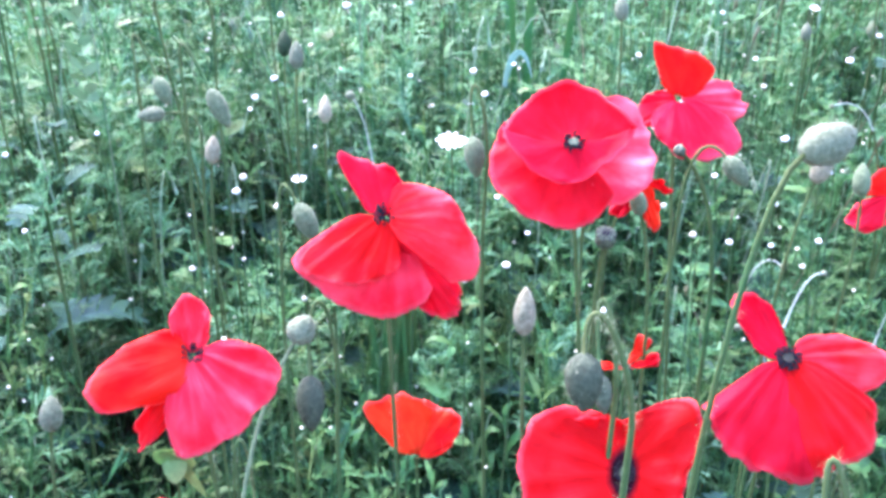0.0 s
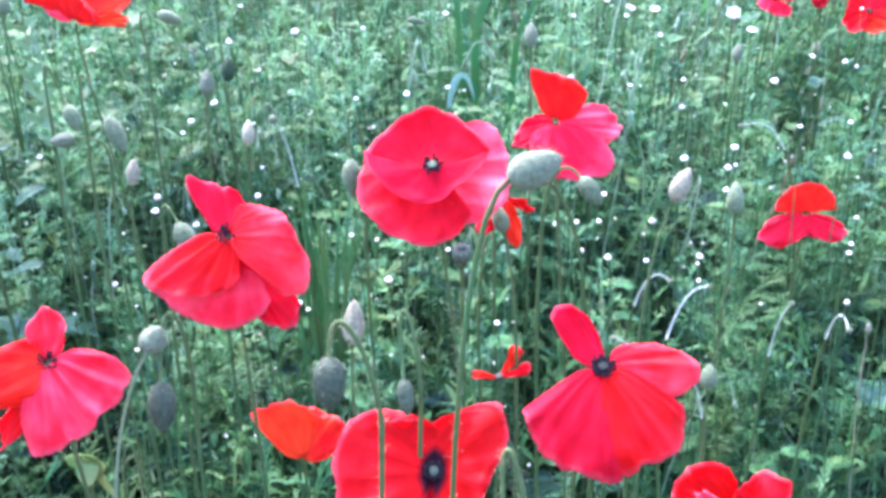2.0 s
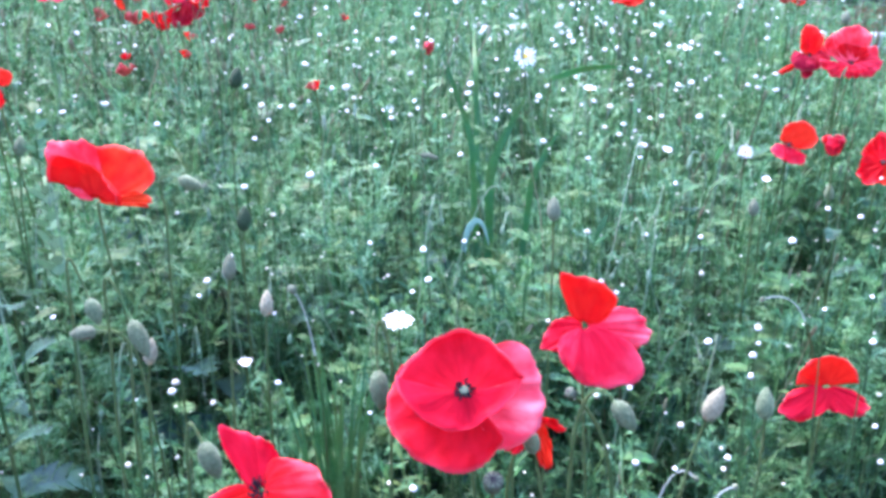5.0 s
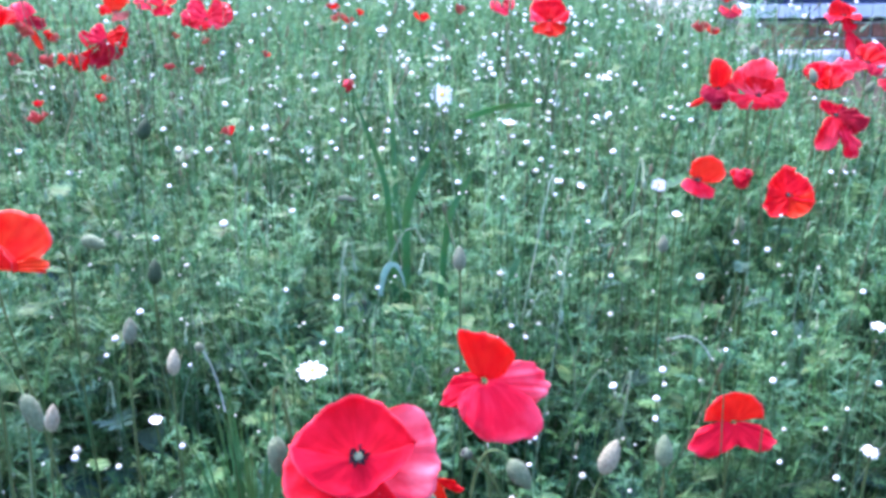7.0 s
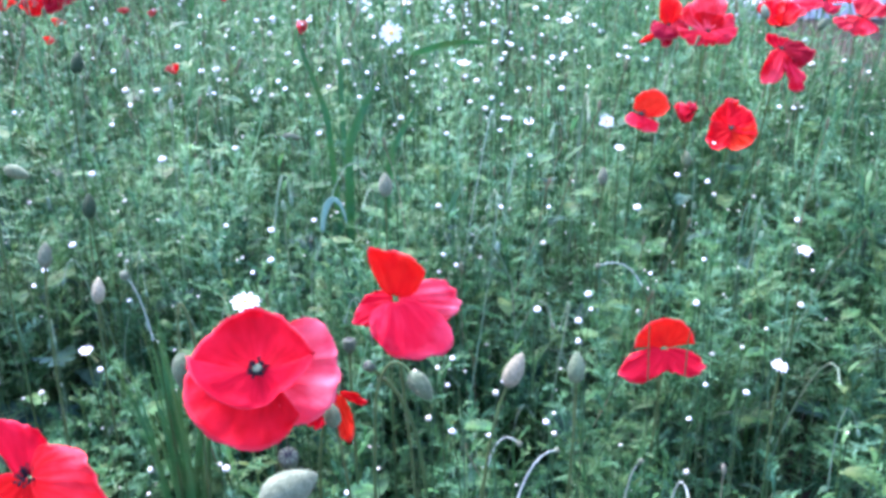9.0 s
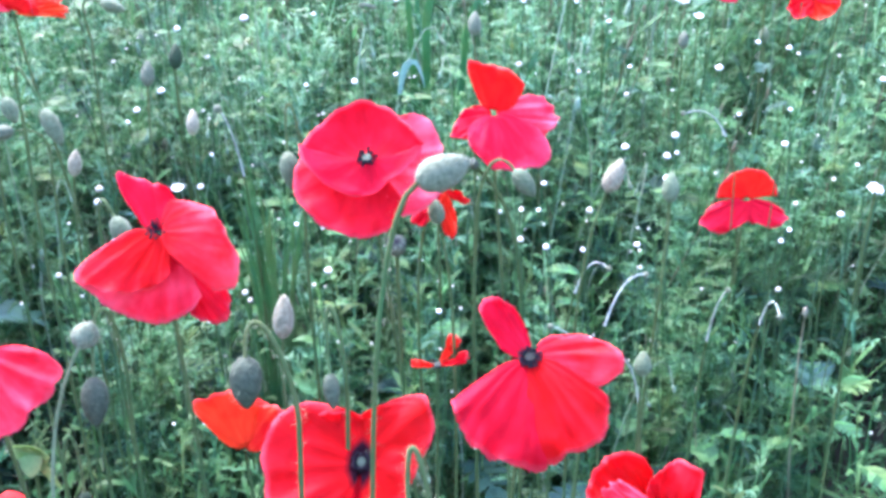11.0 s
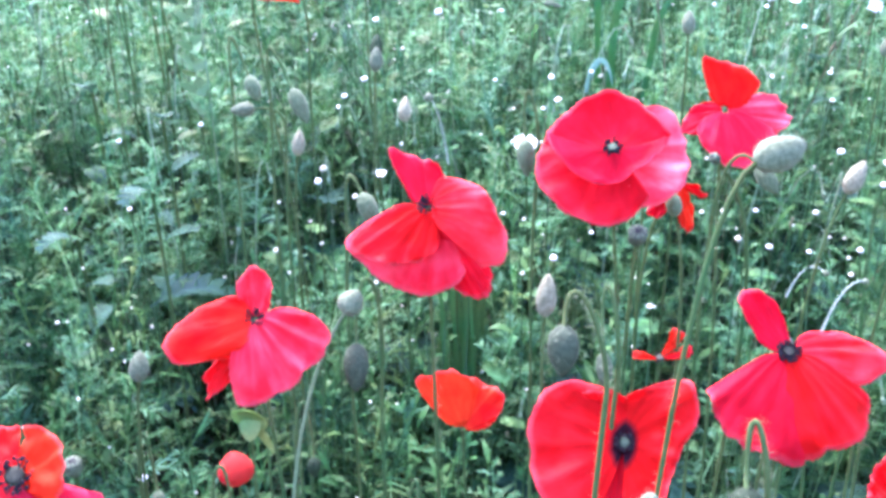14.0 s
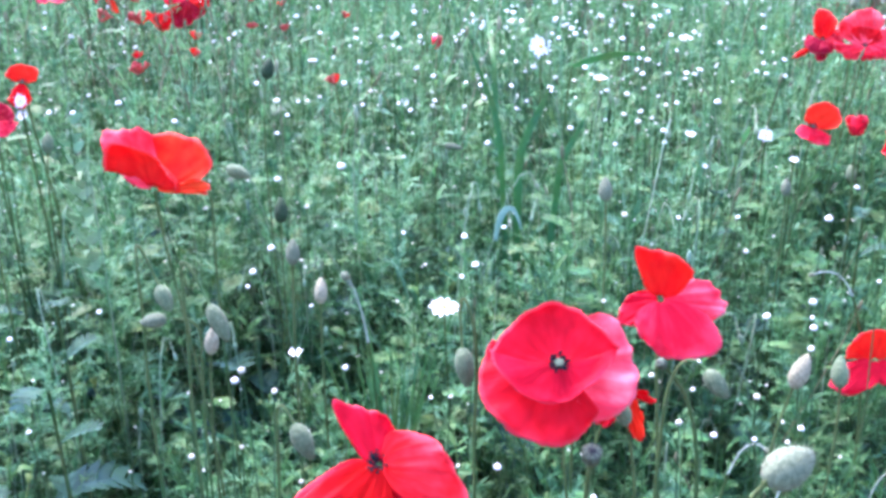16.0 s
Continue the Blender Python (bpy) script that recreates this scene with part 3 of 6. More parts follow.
poppy("poppy", (-0.116, 0.606, 0.476), (0.0, 0.8, -0.6), [
    fan(-12, 82, (31, 35, 36, 38, 37, 34, 24), 8, 0.3, 0.2, 0.03, ORANGE),
    fan(74, 97, (22, 30, 33, 28), 0, 0.0, 0.1, 0.03, ORANGE),
    fan(-66, -4, (20, 36, 45, 41, 37, 31), 0, 0.3, 0.2, 0.03, ROSE),
    fan(-66, 97, (26, 34, 23, 17, 14, 13, 15, 14), -12, 0.35, 0.2, 0.03, SCARLET)],
    "orange-red poppy half closed like a cup", 20, (-0.10, 0.64), dark=0, heart=0)
poppy("poppy", (0.130, 0.45, 0.329), (0.0, 0.7, -0.6), [
    ((10, 15, 0), 14, 0.1, 0.2, 0.06, SCARLET),
    ((15, 6, -2), 16, 0.1, 0.2, 0.06, SCARLET),
    ((-13, 2, 0), 14, 0.1, 0.2, 0.08, SCARLET)],
    "spent poppy with three narrow torn red petals", 21, (0.135, 0.46), hairy=40, dark=10, heart=0.5)
poppy("poppy", (0.133, 0.462, 0.421), (0.5, -0.7, -0.4), [
    fan(96, 128, (7, 13, 15, 10), 2, 0.2, 0.2, 0.06, RED, 0.04, 0.2),
    fan(196, 238, (12, 20, 22, 14), 3, 0.2, 0.3, 0.06, RED, 0.03, 0.15),
    fan(150, 186, (12, 19, 24, 22, 13), -3, 0.2, 0.4, 0.08, SCARLET, 0.05, 0.25)],
    "drooping red poppy half hidden below a broad one", 22, (0.12, 0.49), hairy=0, dark=0, heart=0)
poppy("poppy", (-0.135, 0.30, 0.345), (0.1, 0.5, -0.8), [
    ((-22, 8, 3), 56, 0.1, 0.1, 0.04, SCARLET),
    ((18, 12, 0), 60, 0.1, 0.1, 0.03, SCARLET),
    ((30, -24, -6), 34, 0.1, 0.2, 0.08, CRIMSON),
    ((2, -24, -10), 60, 0.1, 0.1, 0.05, CRIMSON)],
    "red poppy low at the edge of the bed", 23, (-0.14, 0.31), dark=40)

# poppies further back in the bed
def far_poppy(centre, axis, petals, label):
    size = 0.97 if centre[1] < 1.3 else 1.12
    petals = [p if isinstance(p, dict) else (tuple(size * v for v in p[0]), *p[1:]) for p in petals]
    return poppy("poppy", centre, axis, petals, label, 40 + int(abs(centre[0]) * 1000) % 700, hairy=0, dark=20, heart=0.45, group="poppies further back")


far_poppy((0.388, 0.96, 0.421), (0, 0.5, -0.8), [
    fan(118, 285, (18, 21, 17, 15.5, 14, 14.5, 15, 10), -4, -0.1, -0.1, 0.03, CRIMSON, 0.0, 0.06),
    fan(-35, 100, (8, 17, 22, 26, 28, 28, 20), 3, 0.25, 0.2, 0.03, SCARLET, 0.0, 0.06)], "red poppy with one petal up and one hanging pink petal")
far_poppy((0.463, 0.93, 0.414), (0, 0.6, -0.7), [
    fan(-74, 20, (20, 19, 20, 23, 29, 26), 8, 0.45, 0.2, 0.05, SCARLET, 0.04, 0.14),
    fan(2, 112, (27, 25, 25, 24, 23, 20), 5, 0.3, 0.2, 0.05, SCARLET, 0.03, 0.12),
    fan(84, 206, (21, 23, 22, 22, 22, 20), -6, 0.5, 0.25, 0.05, SCARLET, 0.03, 0.12),
    fan(196, 300, (18, 29, 30, 22, 20, 19), -7, 0.35, 0.25, 0.05, RED, 0.04, 0.14)], "scarlet cup-shaped poppy with a torn lower petal")
far_poppy((0.454, 1.14, 0.470), (0.5, 0.2, -0.85), [
    fan(40, 95, (20, 27, 28, 20), 3, 0.1, 0.1, 0.05, CRIMSON, back=3),
    fan(-35, 48, (14, 26, 35, 35, 28, 18), 4, 0.2, 0.2, 0.04, SCARLET, 0.0, 0.08),
    fan(232, 247, (20, 36, 37, 28), 0, 0.0, 0.0, 0.05, SCARLET),
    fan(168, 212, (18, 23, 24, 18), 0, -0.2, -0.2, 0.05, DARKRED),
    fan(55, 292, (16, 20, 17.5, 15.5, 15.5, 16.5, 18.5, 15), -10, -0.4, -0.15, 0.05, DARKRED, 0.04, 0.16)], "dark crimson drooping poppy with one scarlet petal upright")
far_poppy((0.492, 1.12, 0.466), (0, 0.6, -0.7), [
    fan(38, 98, (33, 34, 33, 30, 24), 3, -0.1, -0.1, 0.07, CRIMSON, 0.04, 0.12, back=2),
    fan(-64, 42, (30, 36, 37, 38, 40, 46, 32), 6, 0.25, 0.1, 0.06, ROSE, 0.05, 0.14),
    fan(-55, 66, (20, 24, 23, 21, 23, 20), 2, 0.45, 0.2, 0.05, RED, 0.03, 0.10),
    fan(80, 277, (30, 25, 16, 14, 15, 23, 30), -13, -0.2, -0.1, 0.08, CRIMSON, 0.06, 0.12)], "large ruffled pinkish red poppy on a dark thin stem")
far_poppy((0.609, 1.24, 0.448), (0, 0.9, -0.4), [
    ((-20, 26, -2), 42, 0.3, 0.2, 0.03, SCARLET),
    ((8, 36, 8), 50, 0.3, 0.2, 0.04, RED),
    ((27, 26, 2), 40, 0.3, 0.2, 0.04, RED),
    ((2, 28, -13), 62, 0.3, 0.2, 0.04, SCARLET)], "scarlet poppy half closed like a cup, stems before it")
far_poppy((0.531, 1.01, 0.469), (0, 0.4, -0.85), [
    fan(-62, 52, (16, 19, 15.5, 12, 11.5, 12), 4, 0.3, 0.2, 0.06, RED, 0.03, 0.14),
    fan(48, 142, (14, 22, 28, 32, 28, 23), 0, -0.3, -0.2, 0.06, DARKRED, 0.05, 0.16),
    fan(138, 178, (20, 34, 45, 38, 22), -4, -0.1, -0.3, 0.10, CRIMSON, 0.05, 0.2),
    fan(168, 240, (18, 28, 37, 39, 30, 14), -6, -0.2, -0.2, 0.08, CRIMSON, 0.06, 0.16)], "twisted crimson poppy with hanging pink petals and dark heart")
far_poppy((0.771, 1.60, 0.488), (0, 0.8, -0.5), [
    ((-4, 22, 6), 78, 0.3, 0.1, 0.05, RED),
    ((-24, -4, -4), 50, 0.1, -0.1, 0.06, CRIMSON),
    ((22, -4, -4), 50, 0.1, -0.1, 0.06, RED),
    ((16, -64, -4), 13, 0.0, -0.2, 0.06, CRIMSON),
    ((4, -24, -6), 36, 0.0, -0.2, 0.06, RED)], "tall red poppy with one long hanging petal")
far_poppy((0.710, 1.36, 0.459), (0, 0.7, -0.6), [
    ((26, 16, 4), 60, 0.2, 0.1, 0.06, RED),
    ((-34, -4, 0), 34, 0.0, -0.1, 0.08, CRIMSON),
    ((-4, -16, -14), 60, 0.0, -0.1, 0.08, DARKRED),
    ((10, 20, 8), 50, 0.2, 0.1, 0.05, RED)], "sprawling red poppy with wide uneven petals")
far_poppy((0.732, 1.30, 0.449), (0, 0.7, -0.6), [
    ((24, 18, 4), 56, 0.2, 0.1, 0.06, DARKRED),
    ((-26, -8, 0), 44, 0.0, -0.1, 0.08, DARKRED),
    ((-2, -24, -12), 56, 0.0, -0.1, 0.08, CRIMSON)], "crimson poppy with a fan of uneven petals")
far_poppy((0.358, 1.80, 0.458), (0, 0.75, -0.55), [
    ((-26, 18, 2), 52, 0.2, 0.1, 0.06, ROSE),
    ((28, 16, 2), 54, 0.2, 0.1, 0.05, RED),
    ((0, -26, -14), 66, 0.0, -0.1, 0.06, SCARLET),
    ((0, 36, 10), 56, 0.2, 0.1, 0.05, RED),
    ((-12, -20, -8), 40, 0.0, -0.1, 0.06, RED)], "open red poppy standing above the green at the back")
far_poppy((0.292, 1.95, 0.466), (0, 0.6, -0.7), [
    ((-18, 4, 0), 56, 0.1, 0.1, 0.07, CRIMSON),
    ((20, 6, 0), 56, 0.1, 0.1, 0.07, DARKRED),
    ((0, -16, -8), 60, 0.1, 0.1, 0.07, ROSE)], "crumpled pink poppy at the back of the bed")
far_poppy((-0.514, 1.83, 0.462), (0, 0.5, -0.8), [
    fan(-98, -55, (42, 48, 46, 34), 5, 0.0, 0.0, 0.06, RED, 0.04, 0.12, back=3),
    fan(138, 158, (34, 56, 58, 40), 2, 0.0, -0.1, 0.06, ORANGE),
    fan(180, 202, (22, 33, 32, 22), 0, 0.0, -0.1, 0.06, ROSE),
    fan(58, 128, (20, 30, 37, 30), -2, -0.2, -0.2, 0.07, DARKRED, 0.05, 0.15),
    fan(-82, 48, (40, 36, 33, 32, 28, 22), -6, -0.3, -0.15, 0.05, ROSE, 0.02, 0.10)], "large drooping crimson poppy with a pale pink back")
far_poppy((-0.302, 1.54, 0.471), (0, 0.5, -0.8), [
    fan(212, 244, (38, 58, 61, 46), 2, 0.0, -0.1, 0.06, SCARLET, 0.0, 0.12),
    fan(255, 345, (28, 38, 31, 28, 28), 2, -0.1, -0.1, 0.06, CRIMSON, 0.05, 0.15),
    fan(118, 226, (27, 30, 32, 37, 45, 36), -5, -0.2, -0.2, 0.07, DARKRED, 0.06, 0.16),
    fan(26, 128, (24, 31, 32, 31, 29), -4, -0.2, -0.2, 0.05, RED, 0.04, 0.12)], "tall drooping crimson poppy with hanging petals")
far_poppy((-0.329, 1.70, 0.491), (0, 0.6, -0.7), [
    ((-18, 10, 0), 50, 0.1, 0.1, 0.08, SCARLET),
    ((14, -12, -6), 52, 0.1, 0.1, 0.08, FADED),
    ((2, 26, 4), 50, 0.2, 0.1, 0.06, SCARLET)], "thin scarlet poppy behind grass stems")
far_poppy((-0.227, 1.90, 0.453), (0, 0.55, -0.75), [
    fan(-100, -14, (42, 44, 46, 48, 38), 4, 0.0, -0.1, 0.07, CRIMSON, 0.05, 0.16),
    fan(14, 100, (38, 48, 47, 48, 43), 4, 0.0, -0.1, 0.07, CRIMSON, 0.05, 0.16),
    fan(95, 182, (42, 28, 22, 19, 16), -8, -0.1, -0.1, 0.08, ROSE, 0.06, 0.14),
    fan(176, 264, (17, 21, 24, 30, 41), -8, -0.1, -0.1, 0.08, CRIMSON, 0.06, 0.14)], "broad bright pink-red poppy at the back of the bed")
far_poppy((-0.294, 1.88, 0.481), (0, 0.7, -0.6), [
    ((-18, 10, 0), 52, 0.2, 0.1, 0.06, RED),
    ((18, 10, 0), 52, 0.2, 0.1, 0.06, SCARLET),
    ((0, -20, -10), 60, 0.0, -0.1, 0.06, RED)], "red poppy at the back beside a pink one")
far_poppy((-0.355, 2.00, 0.472), (0, 0.7, -0.6), [
    ((-16, 6, 0), 50, 0.2, 0.1, 0.08, CRIMSON),
    ((16, 8, 0), 48, 0.2, 0.1, 0.08, FADED),
    ((0, -14, -8), 56, 0.0, -0.1, 0.08, CRIMSON)], "small red poppy at the back of the bed")
far_poppy((-0.462, 1.46, 0.493), (0, 0.6, -0.7), [
    ((-26, 10, 0), 56, 0.1, 0.0, 0.05, ROSE),
    ((26, 8, 0), 56, 0.1, 0.0, 0.05, RED),
    ((0, -18, -14), 66, 0.0, -0.1, 0.05, ROSE),
    ((0, 34, 8), 60, 0.2, 0.1, 0.04, RED)], "wide red poppy with paler outer petals")
far_poppy((-0.439, 1.50, 0.495), (0, 0.85, -0.5), [
    ((-22, 24, 0), 44, 0.2, 0.1, 0.05, RED),
    ((24, 20, 0), 46, 0.2, 0.1, 0.05, SCARLET),
    ((2, 26, -10), 56, 0.2, 0.1, 0.05, RED)], "red poppy opening upwards like a cup")
far_poppy((-0.300, 0.83, 0.464), (0, 0.3, -0.9), [
    fan(-95, 95, (19, 19.5, 18, 17, 18, 19, 19), 4, 0.3, 0.2, 0.05, DARKRED, 0.02, 0.10),
    fan(85, 275, (19, 17, 15.5, 15, 15.5, 17, 19), -8, -0.3, -0.1, 0.05, CRIMSON, 0.03, 0.12)], "dark crimson poppy drooping beside white daisies")
far_poppy((-0.287, 0.87, 0.487), (0, 0.7, -0.6), [
    fan(-70, 80, (14, 17, 16, 15, 16, 13), 2, 0.3, 0.2, 0.06, SCARLET, 0.0, 0.1), fan(150, 230, (16, 22, 20, 14), -2, 0.0, -0.1, 0.06, SCARLET, 0.0, 0.1)], "small scarlet poppy behind a daisy")
far_poppy((-0.328, 0.87, 0.500), (0, 0.6, -0.7), [
    fan(-90, 95, (18, 20, 21, 20, 19, 18), 3, 0.3, 0.2, 0.05, SCARLET, 0.0, 0.1), fan(85, 275, (18, 16, 15, 15, 16, 18), -5, -0.1, -0.1, 0.05, CRIMSON, 0.0, 0.1)], "bright red poppy beside a dark drooping one")
far_poppy((0.716, 1.98, 0.45), (0, 0.6, -0.7), [
    ((-18, 4, 2), 52, 0.1, 0.0, 0.06, CRIMSON), ((18, 2, 2), 52, 0.1, 0.0, 0.06, CRIMSON), ((2, -14, -12), 58, -0.15, -0.1, 0.06, DARKRED)], "small crimson poppy at the back of the bed")

SMALLRED = [  # spent or half-shown blooms: x, y, z, size
    (0.009, 1.80, 0.460, 0.55), (0.027, 1.78, 0.460, 0.40), (-0.006, 1.90, 0.468, 0.50), (0.041, 1.85, 0.464, 0.40), (0.145, 1.80, 0.460, 0.60), (0.209, 1.84, 0.466, 0.60), (0.564, 1.62, 0.463, 0.60), (0.577, 1.60, 0.462, 0.45),
    (0.707, 1.98, 0.465, 0.60), (-0.335, 1.50, 0.442, 0.60), (-0.333, 1.40, 0.457, 0.70), (-0.384, 1.55, 0.468, 0.60), (-0.405, 1.50, 0.483, 0.70), (-0.379, 1.38, 0.463, 0.60), (-0.255, 1.36, 0.443, 0.40), (-0.234, 1.25, 0.441, 0.35),
    (-0.262, 1.12, 0.446, 0.50), (-0.273, 1.16, 0.455, 0.30), (-0.150, 1.42, 0.444, 0.35), (-0.208, 1.50, 0.435, 0.35), (-0.054, 1.06, 0.445, 0.40), (-0.088, 1.60, 0.435, 0.35), (-0.262, 1.80, 0.436, 0.35), (-0.193, 1.70, 0.441, 0.35)]
for n, (x, y, z, size) in enumerate(SMALLRED):
    rng = random.Random(500 + n)
    turn = Matrix.Rotation(rng.uniform(-1.5, 1.5), 3, "Y")
    pets = [(tuple(turn @ Vector(tip) * size), phi * rng.uniform(0.35, 0.8), 0.3, 0.3, 0.28, rng.choice((SCARLET, FADED, FADED))) for tip, phi in (((-17, 22, -8), 48), ((18, 20, 4), 50), ((2, 16, -18), 55))]
    poppy("poppy", (x, y, z), tuple(turn @ Vector((0, 0.8, -0.5))), pets, "small shrivelled orange-red poppy among the green", 80 + n, hairy=0, dark=0, heart=0.4, group="small spent poppies")


# ---- buds ----
def bud(centre, axis, length, radius, mat, label, seed, base, nod=False, hairy=60, reach=0.022, stem=STEM, tuft=0, run=0.05):
    rng = random.Random(seed)
    centre, ax = Vector(centre), rua(axis).normalized()
    root = new("poppy_bud")
    foot = Vector((*base, 0))
    root.location = foot
    root.empty_display_size = 0.02
    tagged(root, label, "flower bud", "poppy buds")
    ln, rd = length * 0.001, radius * 0.001
    c = centre - foot
    start = c - ax * ln * 0.5
    prof = [(0, 0.22), (0.05, 0.5), (0.14, 0.78), (0.28, 0.96), (0.42, 1.0), (0.58, 0.93), (0.74, 0.74), (0.88, 0.46), (0.96, 0.24), (1.0, 0.06)]
    v, f = lathe([(h * ln, r * rd) for h, r in prof], ax, start, 16, 0.10)
    b = part("bud", mesh("bud", v, f, mat), root)
    p3 = start + ax * ln * 0.02
    if nod:
        p2 = start - ax * reach * 1.2
        mid = Vector((0, 0, p2.z * 0.92))
        pts = bezier(Vector((0, 0, -0.01)), Vector((0.01, 0, mid.z * 0.4)), Vector((-0.006, 0, mid.z * 0.8)), mid, 8)[:-1]
        pts += bezier(mid, mid + Vector((0, 0, reach * 1.6)), start - ax * reach * 1.9, p3, 14)
    else:
        pts = bezier(Vector((0, 0, -0.01)), Vector((rng.uniform(-0.01, 0.01), 0, start.z * 0.6)), start - ax * run, p3, 16)
    v, f = tube(pts, 0.0010, 0.0007)
    part("stem", mesh("stem", v, f, stem), root)
    if hairy:
        v, f = hairs_along(pts, hairy, 0.0026, rng, 0.001)
        tagged(part("stem_fuzz", mesh("stem_fuzz", v, f, HAIR, smooth=False), root, "fine pale stem hairs"), kind="stuff")
    if tuft:
        a = ax.cross(Vector((0.3, 0.8, 0.4))).normalized()
        bb = ax.cross(a)
        verts, faces = [], []
        for _ in range(tuft):
            w, h = rng.uniform(0, 6.283), rng.uniform(0.05, 0.95)
            r = np.interp(h, [q[0] for q in prof], [q[1] for q in prof]) * rd
            o = a * math.cos(w) + bb * math.sin(w)
            p = start + ax * h * ln + o * r * 0.98
            s = o.cross(ax) * 0.00009
            i = len(verts)
            verts += [p - s, p + s, p + (o + ax * rng.uniform(-0.3, 0.7)).normalized() * rng.uniform(0.0012, 0.0026)]
            faces.append((i, i + 1, i + 2))
        tagged(part("bristle_coat", mesh("bristle_coat", verts, faces, HAIR, smooth=False), b, "short pale bristles"), kind="stuff")
    return root


bud((0.134, 0.257, 0.508), (0.85, 0.38, 0.35), 16.5, 5.2, BUDPALE, "large pale hairy poppy bud held sideways", 1, (0.112, 0.275), run=0.022, tuft=260, hairy=120)
bud((0.072, 0.347, 0.415), (0.05, 1, 0), 17, 4.1, BUDPINK, "upright pinkish poppy bud with a pointed tip", 2, (0.075, 0.36), tuft=160)
bud((-0.007, 0.352, 0.405), (0.5, 0.8, -0.2), 11.5, 5.4, BUDPALE, "whitish round poppy bud on a leaning pale stem", 3, (-0.055, 0.39), stem=PALESTEM, tuft=160)
bud((-0.095, 0.527, 0.442), (0.4, -0.9, 0), 15, 4.2, BUDGREEN, "nodding green poppy bud on a hooked stem", 4, (-0.108, 0.53), True, tuft=120)
bud((-0.060, 0.491, 0.444), (0.45, -0.9, 0), 20, 4.4, BUDGREEN, "long nodding green poppy bud on a hooked stem", 5, (-0.078, 0.50), True, tuft=120)
bud((-0.102, 0.526, 0.430), (-1, -0.12, 0), 14, 4.0, BUDPALE, "pale poppy bud lying sideways on a hooked stem", 6, (-0.08, 0.53), True, tuft=120, reach=0.012)
bud((-0.086, 0.582, 0.392), (0.05, 1, 0), 16, 4.2, BUDPINK, "upright brownish poppy bud", 7, (-0.085, 0.59), tuft=80)
bud((-0.036, 0.583, 0.446), (0, 1, 0), 15, 4.0, BUDPALE, "upright pale poppy bud on a straight stem", 8, (-0.035, 0.59), tuft=80)
bud((-0.029, 0.646, 0.396), (0, 1, 0), 17, 4.2, BUDPINK, "brownish upright poppy bud among green stems", 9, (-0.028, 0.66), hairy=0)
bud((0.155, 0.68, 0.451), (0, 1, 0), 16, 4.6, BUDPALE, "upright pale poppy bud", 10, (0.155, 0.69), tuft=60)
bud((0.218, 0.476, 0.422), (0.45, 0.9, 0), 18, 5.0, BUDPINK, "pinkish poppy bud tilted towards its tip", 11, (0.205, 0.49), tuft=120)
bud((0.257, 0.523, 0.397), (0.05, 1, 0), 17, 4.8, BUDGREEN, "upright blue-green poppy bud", 12, (0.25, 0.54), tuft=100)
bud((0.172, 0.454, 0.427), (0.55, -0.75, 0), 16, 4.8, BUDGREEN, "nodding green poppy bud on an arched stem", 13, (0.150, 0.46), True, tuft=120, reach=0.010)
bud((-0.113, 0.376, 0.353), (0, 1, 0), 14.5, 4.6, BUDPALE, "upright grey poppy bud", 14, (-0.11, 0.385), tuft=120)
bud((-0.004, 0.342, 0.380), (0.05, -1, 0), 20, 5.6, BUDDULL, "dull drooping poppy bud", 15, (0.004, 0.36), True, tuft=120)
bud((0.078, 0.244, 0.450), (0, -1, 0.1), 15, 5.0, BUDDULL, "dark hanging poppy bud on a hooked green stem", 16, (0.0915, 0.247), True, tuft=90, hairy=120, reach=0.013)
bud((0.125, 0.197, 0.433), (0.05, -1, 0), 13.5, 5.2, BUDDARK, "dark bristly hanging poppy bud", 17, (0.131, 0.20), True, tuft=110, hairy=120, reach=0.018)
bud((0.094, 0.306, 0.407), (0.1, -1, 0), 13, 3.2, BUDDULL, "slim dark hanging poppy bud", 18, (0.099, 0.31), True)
bud((0.107, 0.245, 0.396), (0.05, 1, -0.1), 9.5, 4.4, BUDPALE, "small round pale poppy bud", 19, (0.105, 0.25), tuft=80)
bud((0.234, 0.45, 0.33), (0.1, 1, 0), 13, 4.6, BUDGREEN, "green poppy bud low among stems", 20, (0.235, 0.46))
bud((-0.088, 0.863, 0.498), (0.15, 1, 0), 18, 5.2, BUDDARK, "dark upright poppy bud above the green", 21, (-0.085, 0.88), hairy=0)
bud((-0.084, 0.69, 0.462), (0.9, -0.35, 0), 17, 4.6, BUDGREEN, "poppy bud bent sideways on an arched stem", 22, (-0.105, 0.70), True, reach=0.012)
bud((0.058, 0.478, 0.425), (0.1, -1, 0), 19, 5.0, BUDGREEN, "hanging green poppy bud behind a red bloom", 23, (0.064, 0.485), True)
bud((0.062, 1.006, 0.394), (1, -0.2, 0), 18, 3.6, BUDPALE, "pale poppy bud lying over the green", 24, (0.045, 1.01), True, hairy=0, reach=0.012)
bud((0.575, 1.19, 0.475), (-0.2, 1, 0), 18, 5.0, BUDPALE, "pale poppy bud between far blooms", 25, (0.575, 1.2), hairy=0)
bud((0.515, 1.22, 0.50), (0.1, 1, 0), 15, 5.0, BUDPALE, "pale poppy bud above far blooms", 26, (0.515, 1.23), hairy=0)
bud((0.655, 1.22, 0.455), (0.6, 0.7, 0), 18, 5.0, BUDGREEN, "tilted green poppy bud between far blooms", 27, (0.65, 1.24), hairy=0)
